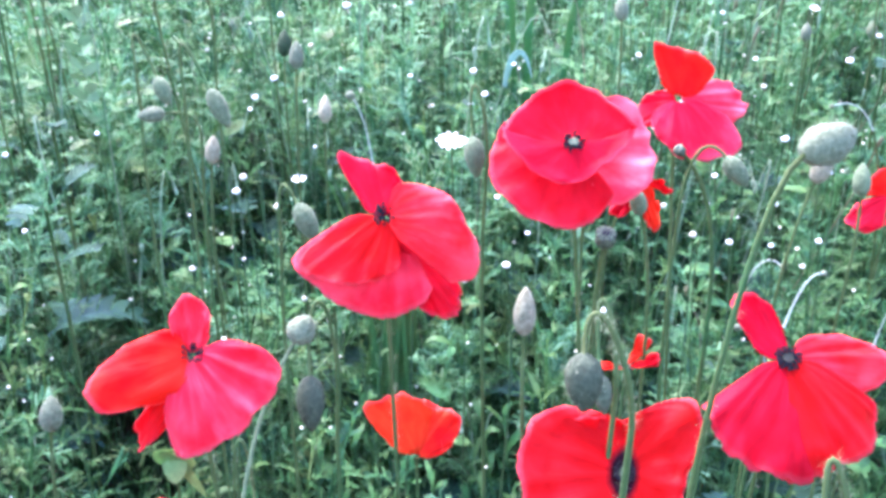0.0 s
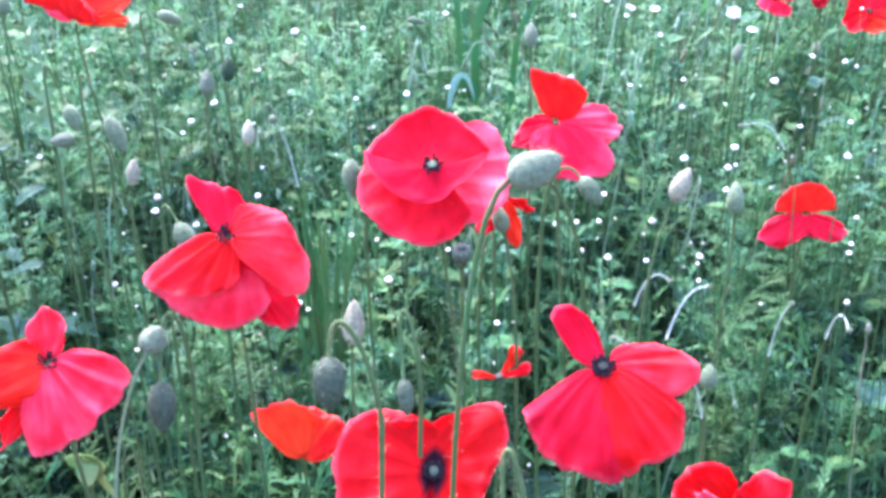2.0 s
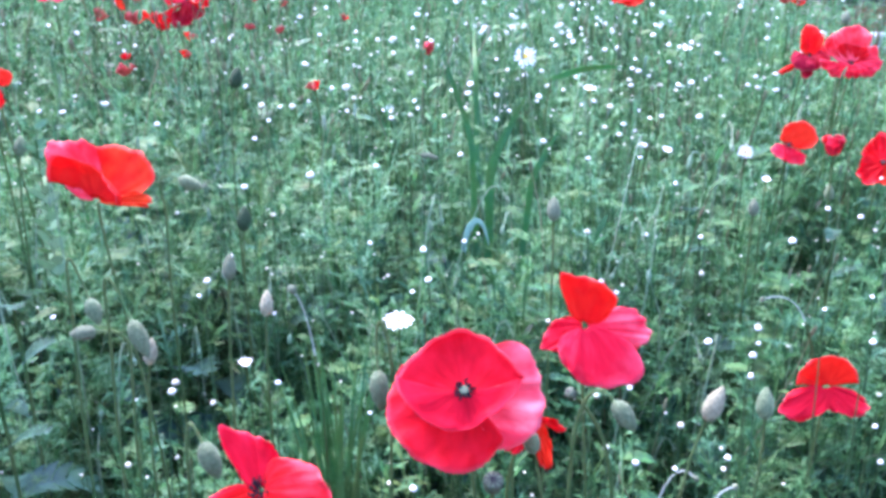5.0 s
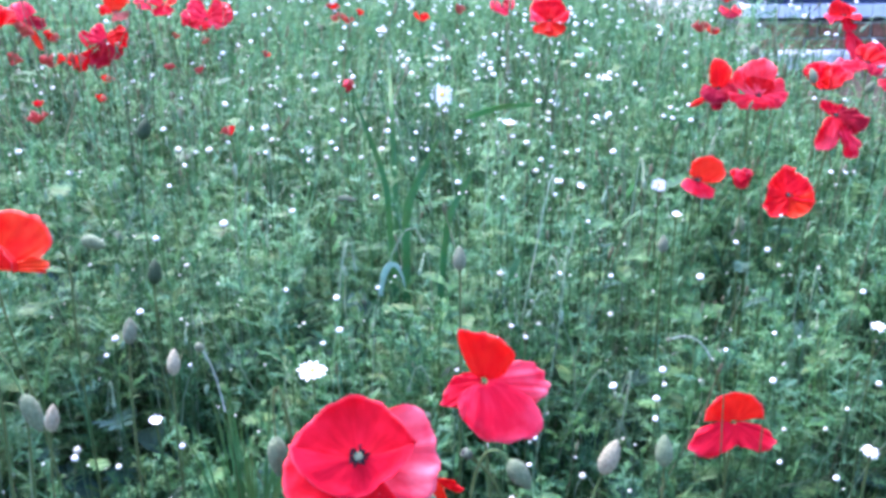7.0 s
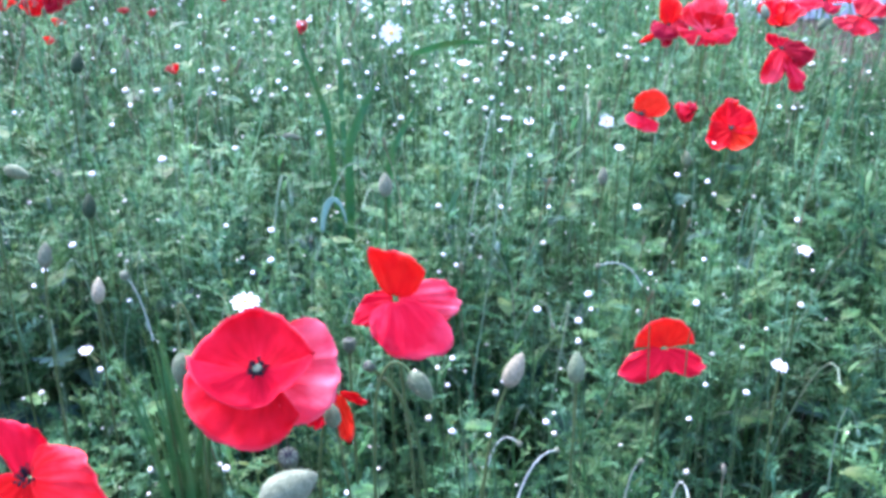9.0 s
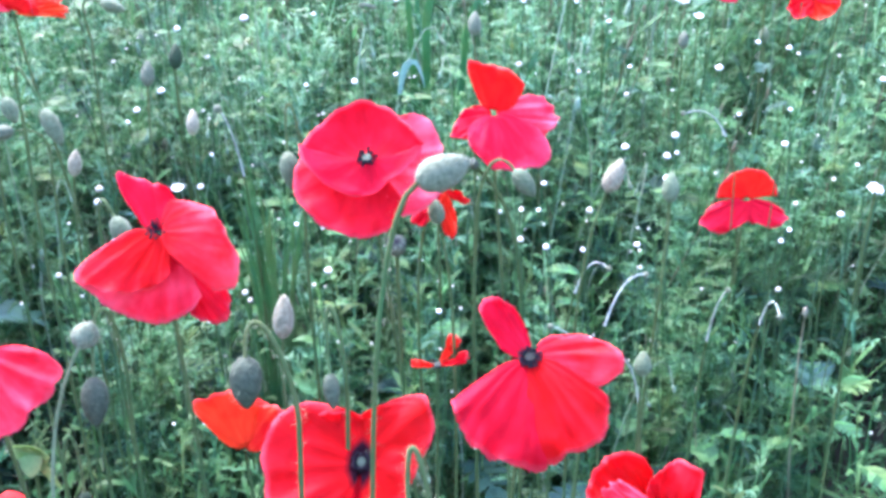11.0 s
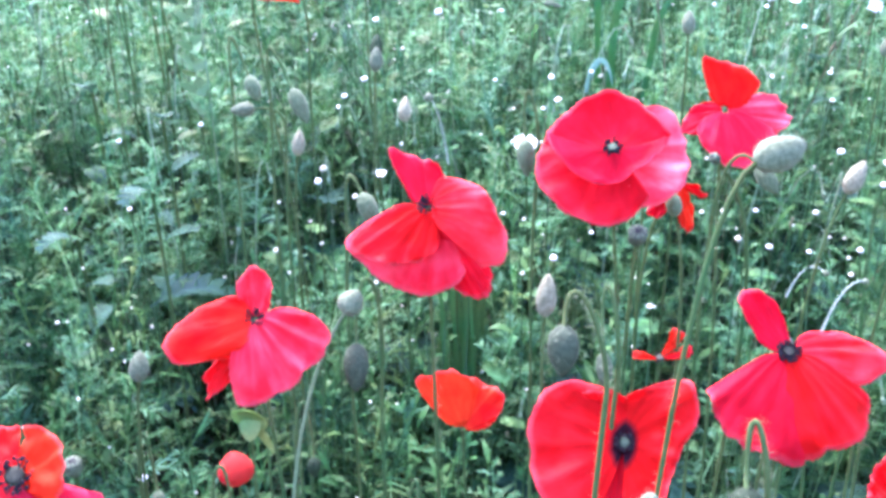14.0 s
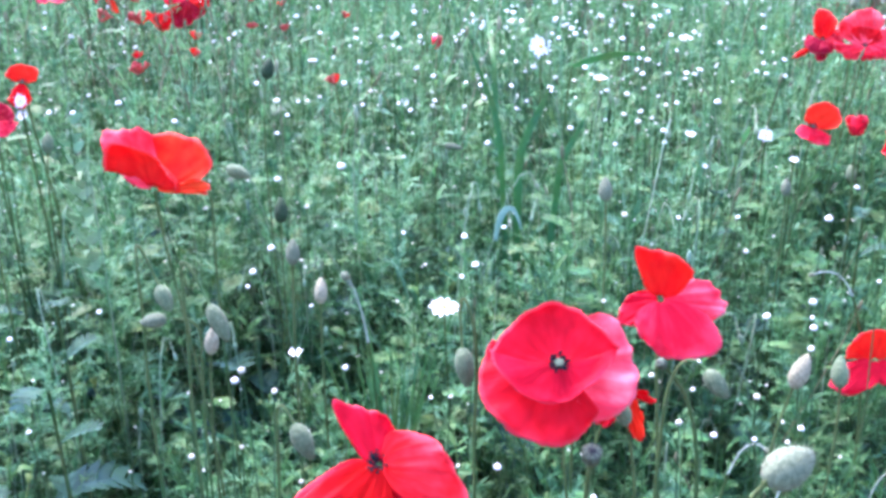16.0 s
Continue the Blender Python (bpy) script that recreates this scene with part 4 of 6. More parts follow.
bud((0.445, 1.0, 0.365), (0, 1, 0), 17, 5.0, BUDGREEN, "grey-green poppy bud below far blooms", 28, (0.445, 1.01), hairy=0)
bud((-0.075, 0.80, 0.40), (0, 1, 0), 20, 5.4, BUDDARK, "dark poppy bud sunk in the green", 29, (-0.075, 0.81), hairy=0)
bud((0.335, 0.86, 0.395), (0.1, 1, 0), 15, 4.4, BUDPALE, "small pale poppy bud", 30, (0.335, 0.87), hairy=0)
bud((-0.27, 0.86, 0.44), (0, 1, 0), 17, 4.8, BUDGREEN, "green poppy bud beside red blooms", 31, (-0.27, 0.87), hairy=0)
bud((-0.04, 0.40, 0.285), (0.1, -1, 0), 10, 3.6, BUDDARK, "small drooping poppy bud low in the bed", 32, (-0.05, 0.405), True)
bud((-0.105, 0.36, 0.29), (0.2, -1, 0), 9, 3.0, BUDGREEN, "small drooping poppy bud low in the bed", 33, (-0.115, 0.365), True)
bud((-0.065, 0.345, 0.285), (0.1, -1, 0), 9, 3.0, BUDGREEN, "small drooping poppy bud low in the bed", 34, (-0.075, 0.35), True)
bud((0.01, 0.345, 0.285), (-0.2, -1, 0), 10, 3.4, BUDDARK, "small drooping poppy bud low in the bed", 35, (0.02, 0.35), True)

bud((-0.266, 0.741, 0.460), (0.05, 1, 0), 16, 5.0, BUDPINK, "pale upright poppy bud below a dark bloom", 41, (-0.264, 0.75), tuft=60)
bud((-0.015, 0.437, 0.410), (0.45, -0.9, 0), 18, 4.8, BUDGREEN, "nodding grey-green poppy bud beside a drooping bloom", 40, (-0.028, 0.445), True, tuft=120, reach=0.012)
bud((0.130, 0.455, 0.413), (-0.25, 0.95, -0.1), 13, 4.0, BUDGREEN, "split poppy bud showing a little red below a broad bloom", 39, (0.142, 0.475), tuft=60)

# a bud bursting into a red ball of folded petals
bud((-0.092, 0.43, 0.258), (-0.2, 0.95, -0.2), 19, 10, FOLDED, "round red poppy bud just opening low in the bed", 36, (-0.10, 0.44), hairy=30)
poppy("opening_poppy_bud", (0.047, 1.346, 0.43), (0.1, 0.95, -0.2), [
    ((-3, 16, -4), 26, 0.7, 0.7, 0.05, ROSE), ((3, 16, -3), 24, 0.7, 0.7, 0.08, FADED), ((0, 17, 4), 24, 0.7, 0.7, 0.08, FADED)],
    "narrow pink-red poppy bud just opening", 37, hairy=0, dark=0, heart=0)
poppy("opening_poppy_bud", (0.432, 0.965, 0.41), (0.1, 0.95, -0.2), [
    ((-5, 18, -5), 40, 0.7, 0.7, 0.03, CRIMSON), ((5, 18, -3), 40, 0.7, 0.7, 0.03, DARKRED), ((0, 19, 5), 40, 0.7, 0.7, 0.03, CRIMSON)],
    "folded dark pink poppy bud beside an open bloom", 38, hairy=0, dark=0, heart=0)


def seed_pod(centre, axis, size, label, seed):
    rng = random.Random(seed)
    centre, ax = Vector(centre), rua(axis).normalized()
    foot = Vector((centre.x + 0.01, centre.y + 0.02, 0))
    root = tagged(new("poppy_seed_pod"), label, "seed pod", "poppy seed pods")
    root.location = foot
    c = centre - foot
    stem_to(root, c, ax, 0.0012, 0.0010, 40, rng, STEM, 0.06)
    s = size * 0.001
    v, f = lathe([(-0.2 * s, 0.15 * s), (0.0, 0.45 * s), (0.7 * s, 0.92 * s), (1.3 * s, 0.95 * s), (1.7 * s, 0.7 * s)], ax, c, 16)
    part("capsule", mesh("capsule", v, f, POD), root)
    v, f = lathe([(1.65 * s, 0.9 * s), (1.8 * s, 1.02 * s), (1.98 * s, 0.7 * s), (2.05 * s, 0.1 * s)], ax, c, 16)
    lid = part("lid", mesh("lid", v, f, LID), root, "pale rayed lid")
    z = ax
    a = z.cross(Vector((0.2, 0.9, 0.3))).normalized()
    b = z.cross(a)
    verts, faces = [], []
    for k in range(9):
        w = 2 * math.pi * k / 9
        o, side = a * math.cos(w) + b * math.sin(w), (b * math.cos(w) - a * math.sin(w)) * 0.05 * s
        p, q = c + z * 2.08 * s + o * 0.1 * s, c + z * 1.86 * s + o * 0.98 * s
        i = len(verts)
        verts += [p - side, p + side, q + side, q - side, p - side + z * 0.05 * s, p + side + z * 0.05 * s, q + side + z * 0.05 * s, q - side + z * 0.05 * s]
        faces += [tuple(i + u for u in t4) for t4 in ((4, 5, 6, 7), (0, 1, 5, 4), (1, 2, 6, 5), (2, 3, 7, 6), (3, 0, 4, 7))]
    part("ray", mesh("ray", verts, faces, ANTHER, smooth=False), lid, "dark radiating lines")
    return root


seed_pod((0.112, 0.43, 0.402), (0, 0.6, -0.7), 4.6, "green poppy seed pod with a pale striped lid", 1)
seed_pod((0.150, 0.462, 0.432), (-0.5, 0.4, -0.4), 2.6, "small dark shrivelled poppy seed pod", 2)
seed_pod((0.163, 0.335, 0.29), (0, 0.5, -0.7), 4.0, "poppy seed pod low among stems", 3)
seed_pod((-0.169, 0.403, 0.267), (0, 0.8, -0.5), 5.0, "grey seed pod with a pale rayed lid low in the bed", 5)
seed_pod((0.130, 0.62, 0.36), (0, 0.9, -0.3), 4.5, "brown withered poppy seed pod", 4)


# ---- white flowers ----
def ray_mesh(length, width, lift):
    """One white ray: a narrow tongue, notched and grooved, with thickness."""
    verts, faces = [], []
    outline = [(0.0, 0.35), (0.25, 0.75), (0.55, 1.0), (0.85, 0.85), (1.0, 0.45)]
    for side in (0.00012, -0.00012):
        for h, w in outline:
            z = lift * h * h * length + side
            verts += [(h * length, -w * width, z), (h * length * 0.985, 0, z - 0.12 * width), (h * length, w * width, z)]
    n = 3 * len(outline)
    for i in range(len(outline) - 1):
        for j in range(2):
            a, b, c, d = 3 * i + j, 3 * i + j + 1, 3 * i + j + 4, 3 * i + j + 3
            faces += [(a, d, c, b), (n + a, n + b, n + c, n + d)]
    return mesh("ray", verts, faces, WHITE)


def disc_mesh(name, profile, mat, sides=12):
    v, f = lathe(profile, Vector((0, 0, 1)), Vector((0, 0, 0)), sides)
    return mesh(name, v, f, mat)


RAYS = {k: ray_mesh(1.0, 0.13, k) for k in (0.0, -0.35, 0.35)}
DAISIES = [  # x, y, z, width in mm, tilt towards the camera, ray lift
    (0.050, 0.729, 0.348, 23, 28, 0.0), (-0.052, 0.675, 0.338, 11, 25, 0.35), (0.159, 1.165, 0.463, 27, 55, 0.0), (0.411, 1.571, 0.405, 24, 35, 0.0), (0.176, 1.765, 0.405, 36, 15, 0.0),
    (0.072, 2.10, 0.41, 30, 15, -0.35), (0.375, 1.05, 0.391, 17, 50, 0.0), (0.361, 0.922, 0.40, 10, 40, 0.35), (0.437, 0.673, 0.40, 11, 40, 0.0), (0.365, 0.514, 0.40, 10, 30, -0.35),
    (0.245, 1.297, 0.40, 18, 30, 0.35), (0.291, 1.017, 0.40, 12, 40, 0.35), (-0.281, 0.845, 0.478, 12, 60, 0.0), (-0.283, 0.850, 0.465, 10, 50, 0.35), (0.102, 1.325, 0.40, 14, 40, 0.0), (0.01, 1.178, 0.40, 12, 50, 0.35)]
for n, (x, y, z, width, tilt, lift) in enumerate(DAISIES):
    rng = random.Random(700 + n)
    root = tagged(new("daisy"), "white daisy with a yellow centre on a thin stem", "daisy", "daisies")
    root.location = (x + 0.01, y + 0.02, 0)
    head = Vector((-0.01, -0.02, z))
    pts = bezier(Vector((0, 0, -0.01)), Vector((0, 0, z * 0.5)), head - Vector((0, -0.01, 0.06)), head, 12)
    v, f = tube(pts, 0.0008, 0.0006, 5)
    part("stem", mesh("stem", v, f, STEM), root)
    r = width * 0.0005
    turn = Matrix.Translation(head) @ Matrix.Rotation(radians(tilt if tilt > 45 else tilt * 0.4), 4, "X")
    d = part("disc", disc_mesh("disc", [(-0.3 * r, 0.08 * r), (-0.1 * r, 0.30 * r), (0.0, 0.24 * r), (0.05 * r, 0.14 * r), (0.06 * r, 0.04 * r)], YELLOW), root, "yellow centre")
    d.matrix_basis = turn
    rays = 14
    for k in range(rays):
        q = part("ray", RAYS[lift], root)
        q.matrix_basis = turn @ Matrix.Rotation(2 * math.pi * k / rays + rng.uniform(-0.08, 0.08), 4, "Z") @ Matrix.Rotation(rng.uniform(-0.12, 0.12), 4, "Y") @ Matrix.Diagonal((r * rng.uniform(0.78, 1.08), r, r, 1))


def white_head(kind):
    """The meshes of one mayweed head: a stem 0.4 m tall, and calyx and head about the stem's top."""
    rng = random.Random(900 + kind)
    top = Vector((rng.uniform(-0.02, 0.02), rng.uniform(-0.02, 0.02), 0.4))
    pts = bezier(Vector((0, 0, -0.01)), Vector((0.01, 0, 0.15)), top + Vector((rng.uniform(-0.03, 0.03), 0.01, -0.09)), top, 10)
    v, f = tube(pts, 0.0005, 0.0004, 5)
    stem = mesh("stem", v, f, GREENSTEM)
    s = 0.5
    ax = Vector((rng.uniform(-0.3, 0.3), -0.3, 1)).normalized()
    o = Vector((0, 0, 0))
    v, f = lathe([(-0.8 * s, 0.2 * s), (-0.5 * s, 0.75 * s), (-0.1 * s, 0.95 * s), (0.1 * s, 0.8 * s)], ax, o, 10)
    calyx = mesh("calyx", v, f, BUDGREEN)
    v, f = lathe([(-0.15 * s, 0.9 * s), (0.15 * s, (1.0, 1.1, 0.95)[kind % 3] * s), (0.5 * s, 0.8 * s), (0.7 * s, 0.45 * s), (0.78 * s, 0.1 * s)], ax, o, 12, (0.05, 0.3, 0.12)[kind % 3])
    return top, stem, calyx, mesh("head", v, f, (WHITE, WHITE, CREAM)[kind % 3])


HEADS = [white_head(k) for k in range(6)]
HEAD_LABELS = ("round white mayweed bud on a thin stem", "half-open white mayweed head on a thin stem", "cream mayweed button on a thin stem")
NEAR_WHITE = [(0.072, 0.716, 5.6), (0.066, 0.776, 6.0), (0.062, 0.694, 3.9), (-0.077, 0.755, 6.7), (-0.083, 0.708, 5.5), (-0.082, 0.681, 3.8), (-0.065, 0.557, 5.7), (-0.007, 0.559, 4.5), (-0.062, 0.853, 5.6), (0.097, 0.796, 4.4), (0.353, 0.807, 7.2),
              (0.272, 0.604, 5.5), (0.249, 0.622, 5.7), (0.285, 0.643, 5.8), (0.213, 0.519, 4.8), (0.192, 0.56, 3.9), (0.351, 0.625, 5.0), (0.283, 0.813, 4.5), (0.268, 0.736, 5.0), (0.376, 0.697, 3.9), (0.427, 0.868, 5.8), (0.406, 0.888, 5.9),
              (0.416, 0.618, 5.0), (0.469, 0.77, 5.2), (0.361, 0.563, 3.3), (0.347, 0.511, 4.2), (0.383, 0.586, 3.4), (0.194, 0.718, 4.0), (0.202, 0.698, 3.9), (0.195, 0.822, 6.4), (0.152, 0.649, 3.7)]
MID_WHITE = [(-0.374, 1.508, 9.5), (-0.273, 1.553, 9.8), (-0.163, 1.243, 7.9), (-0.126, 1.145, 9.7), (-0.092, 1.141, 9.7), (-0.106, 1.078, 5.8), (-0.106, 1.004, 5.4), (-0.128, 1.623, 8.5), (-0.186, 1.803, 11.3), (-0.076, 1.649, 10.4), (-0.116, 1.389, 8.8),
             (-0.061, 1.238, 7.9), (0.019, 1.094, 7.0), (-0.035, 0.885, 8.6), (-0.084, 0.849, 6.4), (0.116, 1.658, 10.5), (0.135, 1.434, 6.1), (0.104, 1.383, 7.3), (0.069, 1.375, 5.8), (0.008, 1.917, 8.0), (0.093, 1.745, 7.3), (0.182, 2.339, 12.2),
             (0.092, 0.957, 6.2), (0.287, 1.511, 11.2), (0.261, 1.446, 7.7), (0.308, 1.379, 7.3), (0.223, 1.546, 9.8), (0.252, 1.68, 8.9), (-0.045, 1.244, 11.0), (-0.296, 1.144, 9.0)]
RIGHT_WHITE = [(0.335, 1.325, 8.5), (0.349, 1.295, 6.9), (0.288, 1.238, 6.7), (0.213, 1.29, 6.9), (0.309, 1.159, 6.3), (0.269, 1.036, 6.7), (0.261, 0.991, 5.4), (0.279, 0.907, 5.0), (0.553, 1.057, 5.8), (0.576, 1.056, 4.6), (0.438, 0.784, 3.5), (0.409, 0.791, 4.4), (0.324, 0.64, 2.9)]
LOW_WHITE = [(-0.073, 0.574, 5.5), (-0.182, 0.676, 4.0), (-0.226, 0.634, 4.5), (0.273, 0.606, 4.9), (0.289, 0.652, 3.7), (0.189, 0.556, 3.0), (0.208, 0.501, 3.0), (0.074, 0.478, 4.7), (-0.172, 0.518, 3.2)]


def place_head(x, y, z, size, kind, turn):
    """size: the head's width in millimetres."""
    kind += 3 * (int(x * 1000) % 2)
    top, stem, calyx, head = HEADS[kind]
    root = tagged(new("mayweed_head"), HEAD_LABELS[kind % 3], "white flower", "white mayweed heads")
    m = Matrix.Rotation(turn, 4, "Z") @ Matrix.Diagonal((1, 1, z / 0.4, 1))
    shift = m @ top
    root.location = (x - shift.x, y - shift.y, 0)
    part("stem", stem, root).matrix_basis = m
    for name, me in (("calyx", calyx), ("head", head)):
        part(name, me, root).matrix_basis = Matrix.Translation(shift) @ Matrix.Rotation(turn, 4, "Z") @ Matrix.Scale(size * 0.001, 4)


rng = random.Random(77)
for z, rows in ((0.385, NEAR_WHITE), (0.41, MID_WHITE), (0.40, RIGHT_WHITE), (0.37, LOW_WHITE)):
    for x, y, size in rows:
        place_head(x, y, z, max(0.84 * size, 2.8), rng.choice((0, 0, 1, 2)), rng.uniform(-0.5, 0.5))
far_heads = []
for n in range(430):
    y = 0.95 + 1.9 * rng.random() ** 0.8
    x = rng.uniform(-0.42 * y, 0.12 + 0.52 * y) if rng.random() < 0.35 else rng.gauss(0.16 * y, 0.14 * y)
    z, size, kind, turn = rng.uniform(0.39, 0.43), rng.uniform(3.0, 6.6) * (0.6 + 0.45 * y), rng.choice((0, 0, 1, 2)), rng.uniform(-0.5, 0.5)
    if y < 1.5:
        place_head(x, y, z, size, kind, turn)
    else:
        far_heads.append((x, y, z, turn, 0.15, turn * 9, size * 0.001, size * 0.001))
for _ in range(40):
    y = 0.48 + 0.42 * rng.random()
    place_head(rng.uniform(-0.36 * y, 0.1 + 0.55 * y), y, rng.uniform(0.30, 0.37), rng.uniform(2.6, 4.2), rng.choice((0, 2, 2)), rng.uniform(-0.5, 0.5))


place_head(-0.137, 0.413, 0.26, 5.0, 0, 0.2)


# ---- cornflowers ----
def cornflower(x, y, z, size, seed):
    rng = random.Random(seed)
    root = tagged(new("cornflower"), "violet-blue cornflower low at the bed's edge", "cornflower", "cornflowers")
    root.location = (x, y + 0.02, 0)
    head = Vector((0, -0.02, z))
    v, f = tube(bezier(Vector((0, 0, -0.01)), Vector((0, 0.01, z * 0.5)), head - Vector((0, 0, 0.06)), head), 0.001, 0.0009)
    part("stem", mesh("stem", v, f, STEM), root)
    v, f = lathe([(-0.010, 0.001), (-0.007, 0.0035), (-0.002, 0.004), (0.002, 0.003)], Vector((0, -0.2, 1)), head)
    part("calyx", mesh("calyx", v, f, BUDGREEN), root)
    for k in range(9):
        w = 2 * math.pi * k / 9 + rng.uniform(-0.2, 0.2)
        tip = Vector((math.cos(w), math.sin(w), rng.uniform(0.3, 0.9))).normalized() * size * rng.uniform(0.8, 1.1)
        me = petal_mesh(tip, Vector((0, 0, 1)), radians(26), 0.3, 0.6, 0.10, seed * 11 + k, VIOLET)
        me.transform(Matrix.Translation(head))
        part("floret", me, root)


cornflower(0.034, 0.30, 0.322, 0.013, 3)
cornflower(0.063, 0.302, 0.318, 0.011, 4)
cornflower(0.087, 0.312, 0.314, 0.010, 5)


# ---- single grass blades and leafy sprigs ----
def blade_mesh(pts, width, mat, fold=0.25, taper=3):
    """A long leaf along a curve, folded at its midrib, tapering to a point, with two skins."""
    verts, faces = [], []
    n = len(pts)
    for skin in (0, 1):
        for i, p in enumerate(pts):
            d = (pts[min(i + 1, n - 1)] - pts[max(i - 1, 0)]).normalized()
            a = d.cross(Vector((0.15, 1, 0.25))).normalized()
            b = d.cross(a)
            t = i / (n - 1)
            w = width * (0.55 + 0.45 * math.sin(math.pi * min(t * 1.3, 0.5))) * max(1 - t ** taper, 0.02)
            o = b * (0.0003 * skin)
            verts += [p - a * w + b * w * fold + o, p + o, p + a * w + b * w * fold + o]
    for i in range(n - 1):
        for j in range(2):
            a, b, c, d = 3 * i + j, 3 * i + j + 1, 3 * i + j + 4, 3 * i + j + 3
            faces += [(a, b, c, d), (3 * n + a, 3 * n + d, 3 * n + c, 3 * n + b)]
    return mesh("blade", verts, faces, mat)


clump = tagged(new("grass_clump"), "clump of long broad green grass blades", "grass")
clump.location = (0.118, 0.945, 0)
for tip, mid, w in (((0.075, 0.960, 0.503), (0.103, 0.942, 0.412), 0.0044),
                    ((0.149, 0.955, 0.466), (0.119, 0.940, 0.388), 0.0062),
                    ((0.102, 1.220, 0.505), (0.106, 1.100, 0.443), 0.0046),
                    ((0.181, 0.955, 0.437), (0.155, 0.940, 0.377), 0.0048)):
    o = Vector(clump.location)
    p0 = Vector((random.uniform(-0.01, 0.01), random.uniform(-0.01, 0.01), -0.005))
    m = Vector(mid) - o
    pts = bezier(p0, p0 * 0.6 + m * 0.3 + Vector((0, 0, 0.06)), p0 * 0.2 + m * 0.8, m, 10)[:-1] + bezier(m, m * 1.08 - p0 * 0.08, m.lerp(Vector(tip) - o, 0.6), Vector(tip) - o, 10)
    part("blade", blade_mesh(pts, 0.60 * w, DARKBLADE, 0.25, 9), clump)

culm = tagged(new("grass_stalk"), "grass stalk with one long blade held level", "grass")
culm.location = (0.167, 1.04, 0)
v, f = tube(bezier(Vector((0, 0, -0.01)), Vector((0.005, 0, 0.2)), Vector((-0.006, 0, 0.36)), Vector((0.012, 0.01, 0.462)), 12), 0.0013, 0.0008)
part("stem", mesh("stem", v, f, STEM), culm)
reach = Vector((0.081, 0.040, 0.003))
pts = [Vector((0.012, 0.01, 0.462)) + reach * t + Vector((0, 0, 0.006 * math.sin(3.1 * t))) for t in (0, 0.1, 0.25, 0.4, 0.55, 0.7, 0.85, 1.0)]
part("blade", blade_mesh(pts, 0.0036, DARKBLADE), culm)

arched = tagged(new("grass_clump"), "single pale blue-green grass blade arching over", "grass")
arched.location = (0.096, 0.89, 0)
v, f = tube(bezier(Vector((0, 0, -0.01)), Vector((0.002, 0, 0.15)), Vector((-0.004, 0, 0.30)), Vector((0.0, -0.004, 0.346)), 8), 0.0008, 0.0007, 5)
part("stem", mesh("stem", v, f, GREENSTEM), arched)
pts = bezier(Vector((0.0, -0.004, 0.342)), Vector((0.002, -0.006, 0.374)), Vector((0.016, -0.008, 0.388)), Vector((0.022, -0.010, 0.350)), 12)
part("blade", blade_mesh(pts, 0.0030, PALEBLADE, 0.3), arched)

tuft_clump = tagged(new("grass_clump"), "tuft of fresh green grass beside a broad red bloom", "grass")
tuft_clump.location = (0.010, 0.66, 0)
rng = random.Random(61)
for k in range(28):
    foot = Vector((rng.uniform(-0.016, 0.016), rng.uniform(-0.012, 0.012), -0.005))
    top = Vector((rng.gauss(0, 0.030), rng.gauss(0, 0.02), rng.uniform(0.31, 0.385)))
    pts = bezier(foot, foot + Vector((0, 0, 0.16)), Vector((top.x * 0.35, top.y * 0.35, top.z * 0.85)), top, 10)
    part("blade", blade_mesh(pts, rng.uniform(0.0009, 0.0018), FRESHBLADE, 0.25, 4), tuft_clump)

seedling = tagged(new("young_plant"), "young plant with rounded lime-green leaves low in the bed", "wild plant")
seedling.location = (-0.094, 0.470, 0)
v, f = tube(bezier(Vector((0, 0, -0.01)), Vector((0.004, 0, 0.1)), Vector((-0.004, 0, 0.18)), Vector((0, 0, 0.263)), 10), 0.0013, 0.0009)
part("stem", mesh("stem", v, f, STEM), seedling)
for way, ln, wide in (((-0.7, -0.3, 0.7), 0.015, 0.0085), ((0.75, -0.35, 0.35), 0.015, 0.009), ((0.05, -0.6, 1.0), 0.013, 0.0085), ((0.0, -0.5, -0.5), 0.014, 0.0075), ((0.7, -0.3, -0.7), 0.022, 0.004)):
    o = Vector((0, 0, 0.263))
    pts = [o + Vector(way) * ln * t + Vector((0, 0, -0.004 * t * t)) for t in (0, 0.12, 0.3, 0.5, 0.7, 0.88, 1.0)]
    part("leaf", blade_mesh(pts, wide, LIME, 0.15), seedling)

sprig = tagged(new("leafy_sprig"), "upright sprig with pale oval leaves", "wild plant")
sprig.location = (-0.222, 0.80, 0)
v, f = tube(bezier(Vector((0, 0, -0.01)), Vector((0.01, 0, 0.15)), Vector((-0.005, -0.01, 0.3)), Vector((0, -0.02, 0.475))), 0.0013, 0.0008)
part("stem", mesh("stem", v, f, STEM), sprig)
for k in range(30):
    h = 0.345 + 0.13 * k / 29
    w = k * 2.4
    o = Vector((0, -0.018, h))
    out_way = Vector((math.cos(w), math.sin(w), 0.9))
    ln = 0.0175 * (1.15 - 0.4 * k / 29)
    pts = [o + out_way.normalized() * ln * t + Vector((0, 0, -0.25 * ln * t * t)) for t in (0, 0.15, 0.35, 0.6, 0.8, 1.0)]
    part("leaf", blade_mesh(pts, ln * 0.23, PALELEAF, 0.2), sprig)


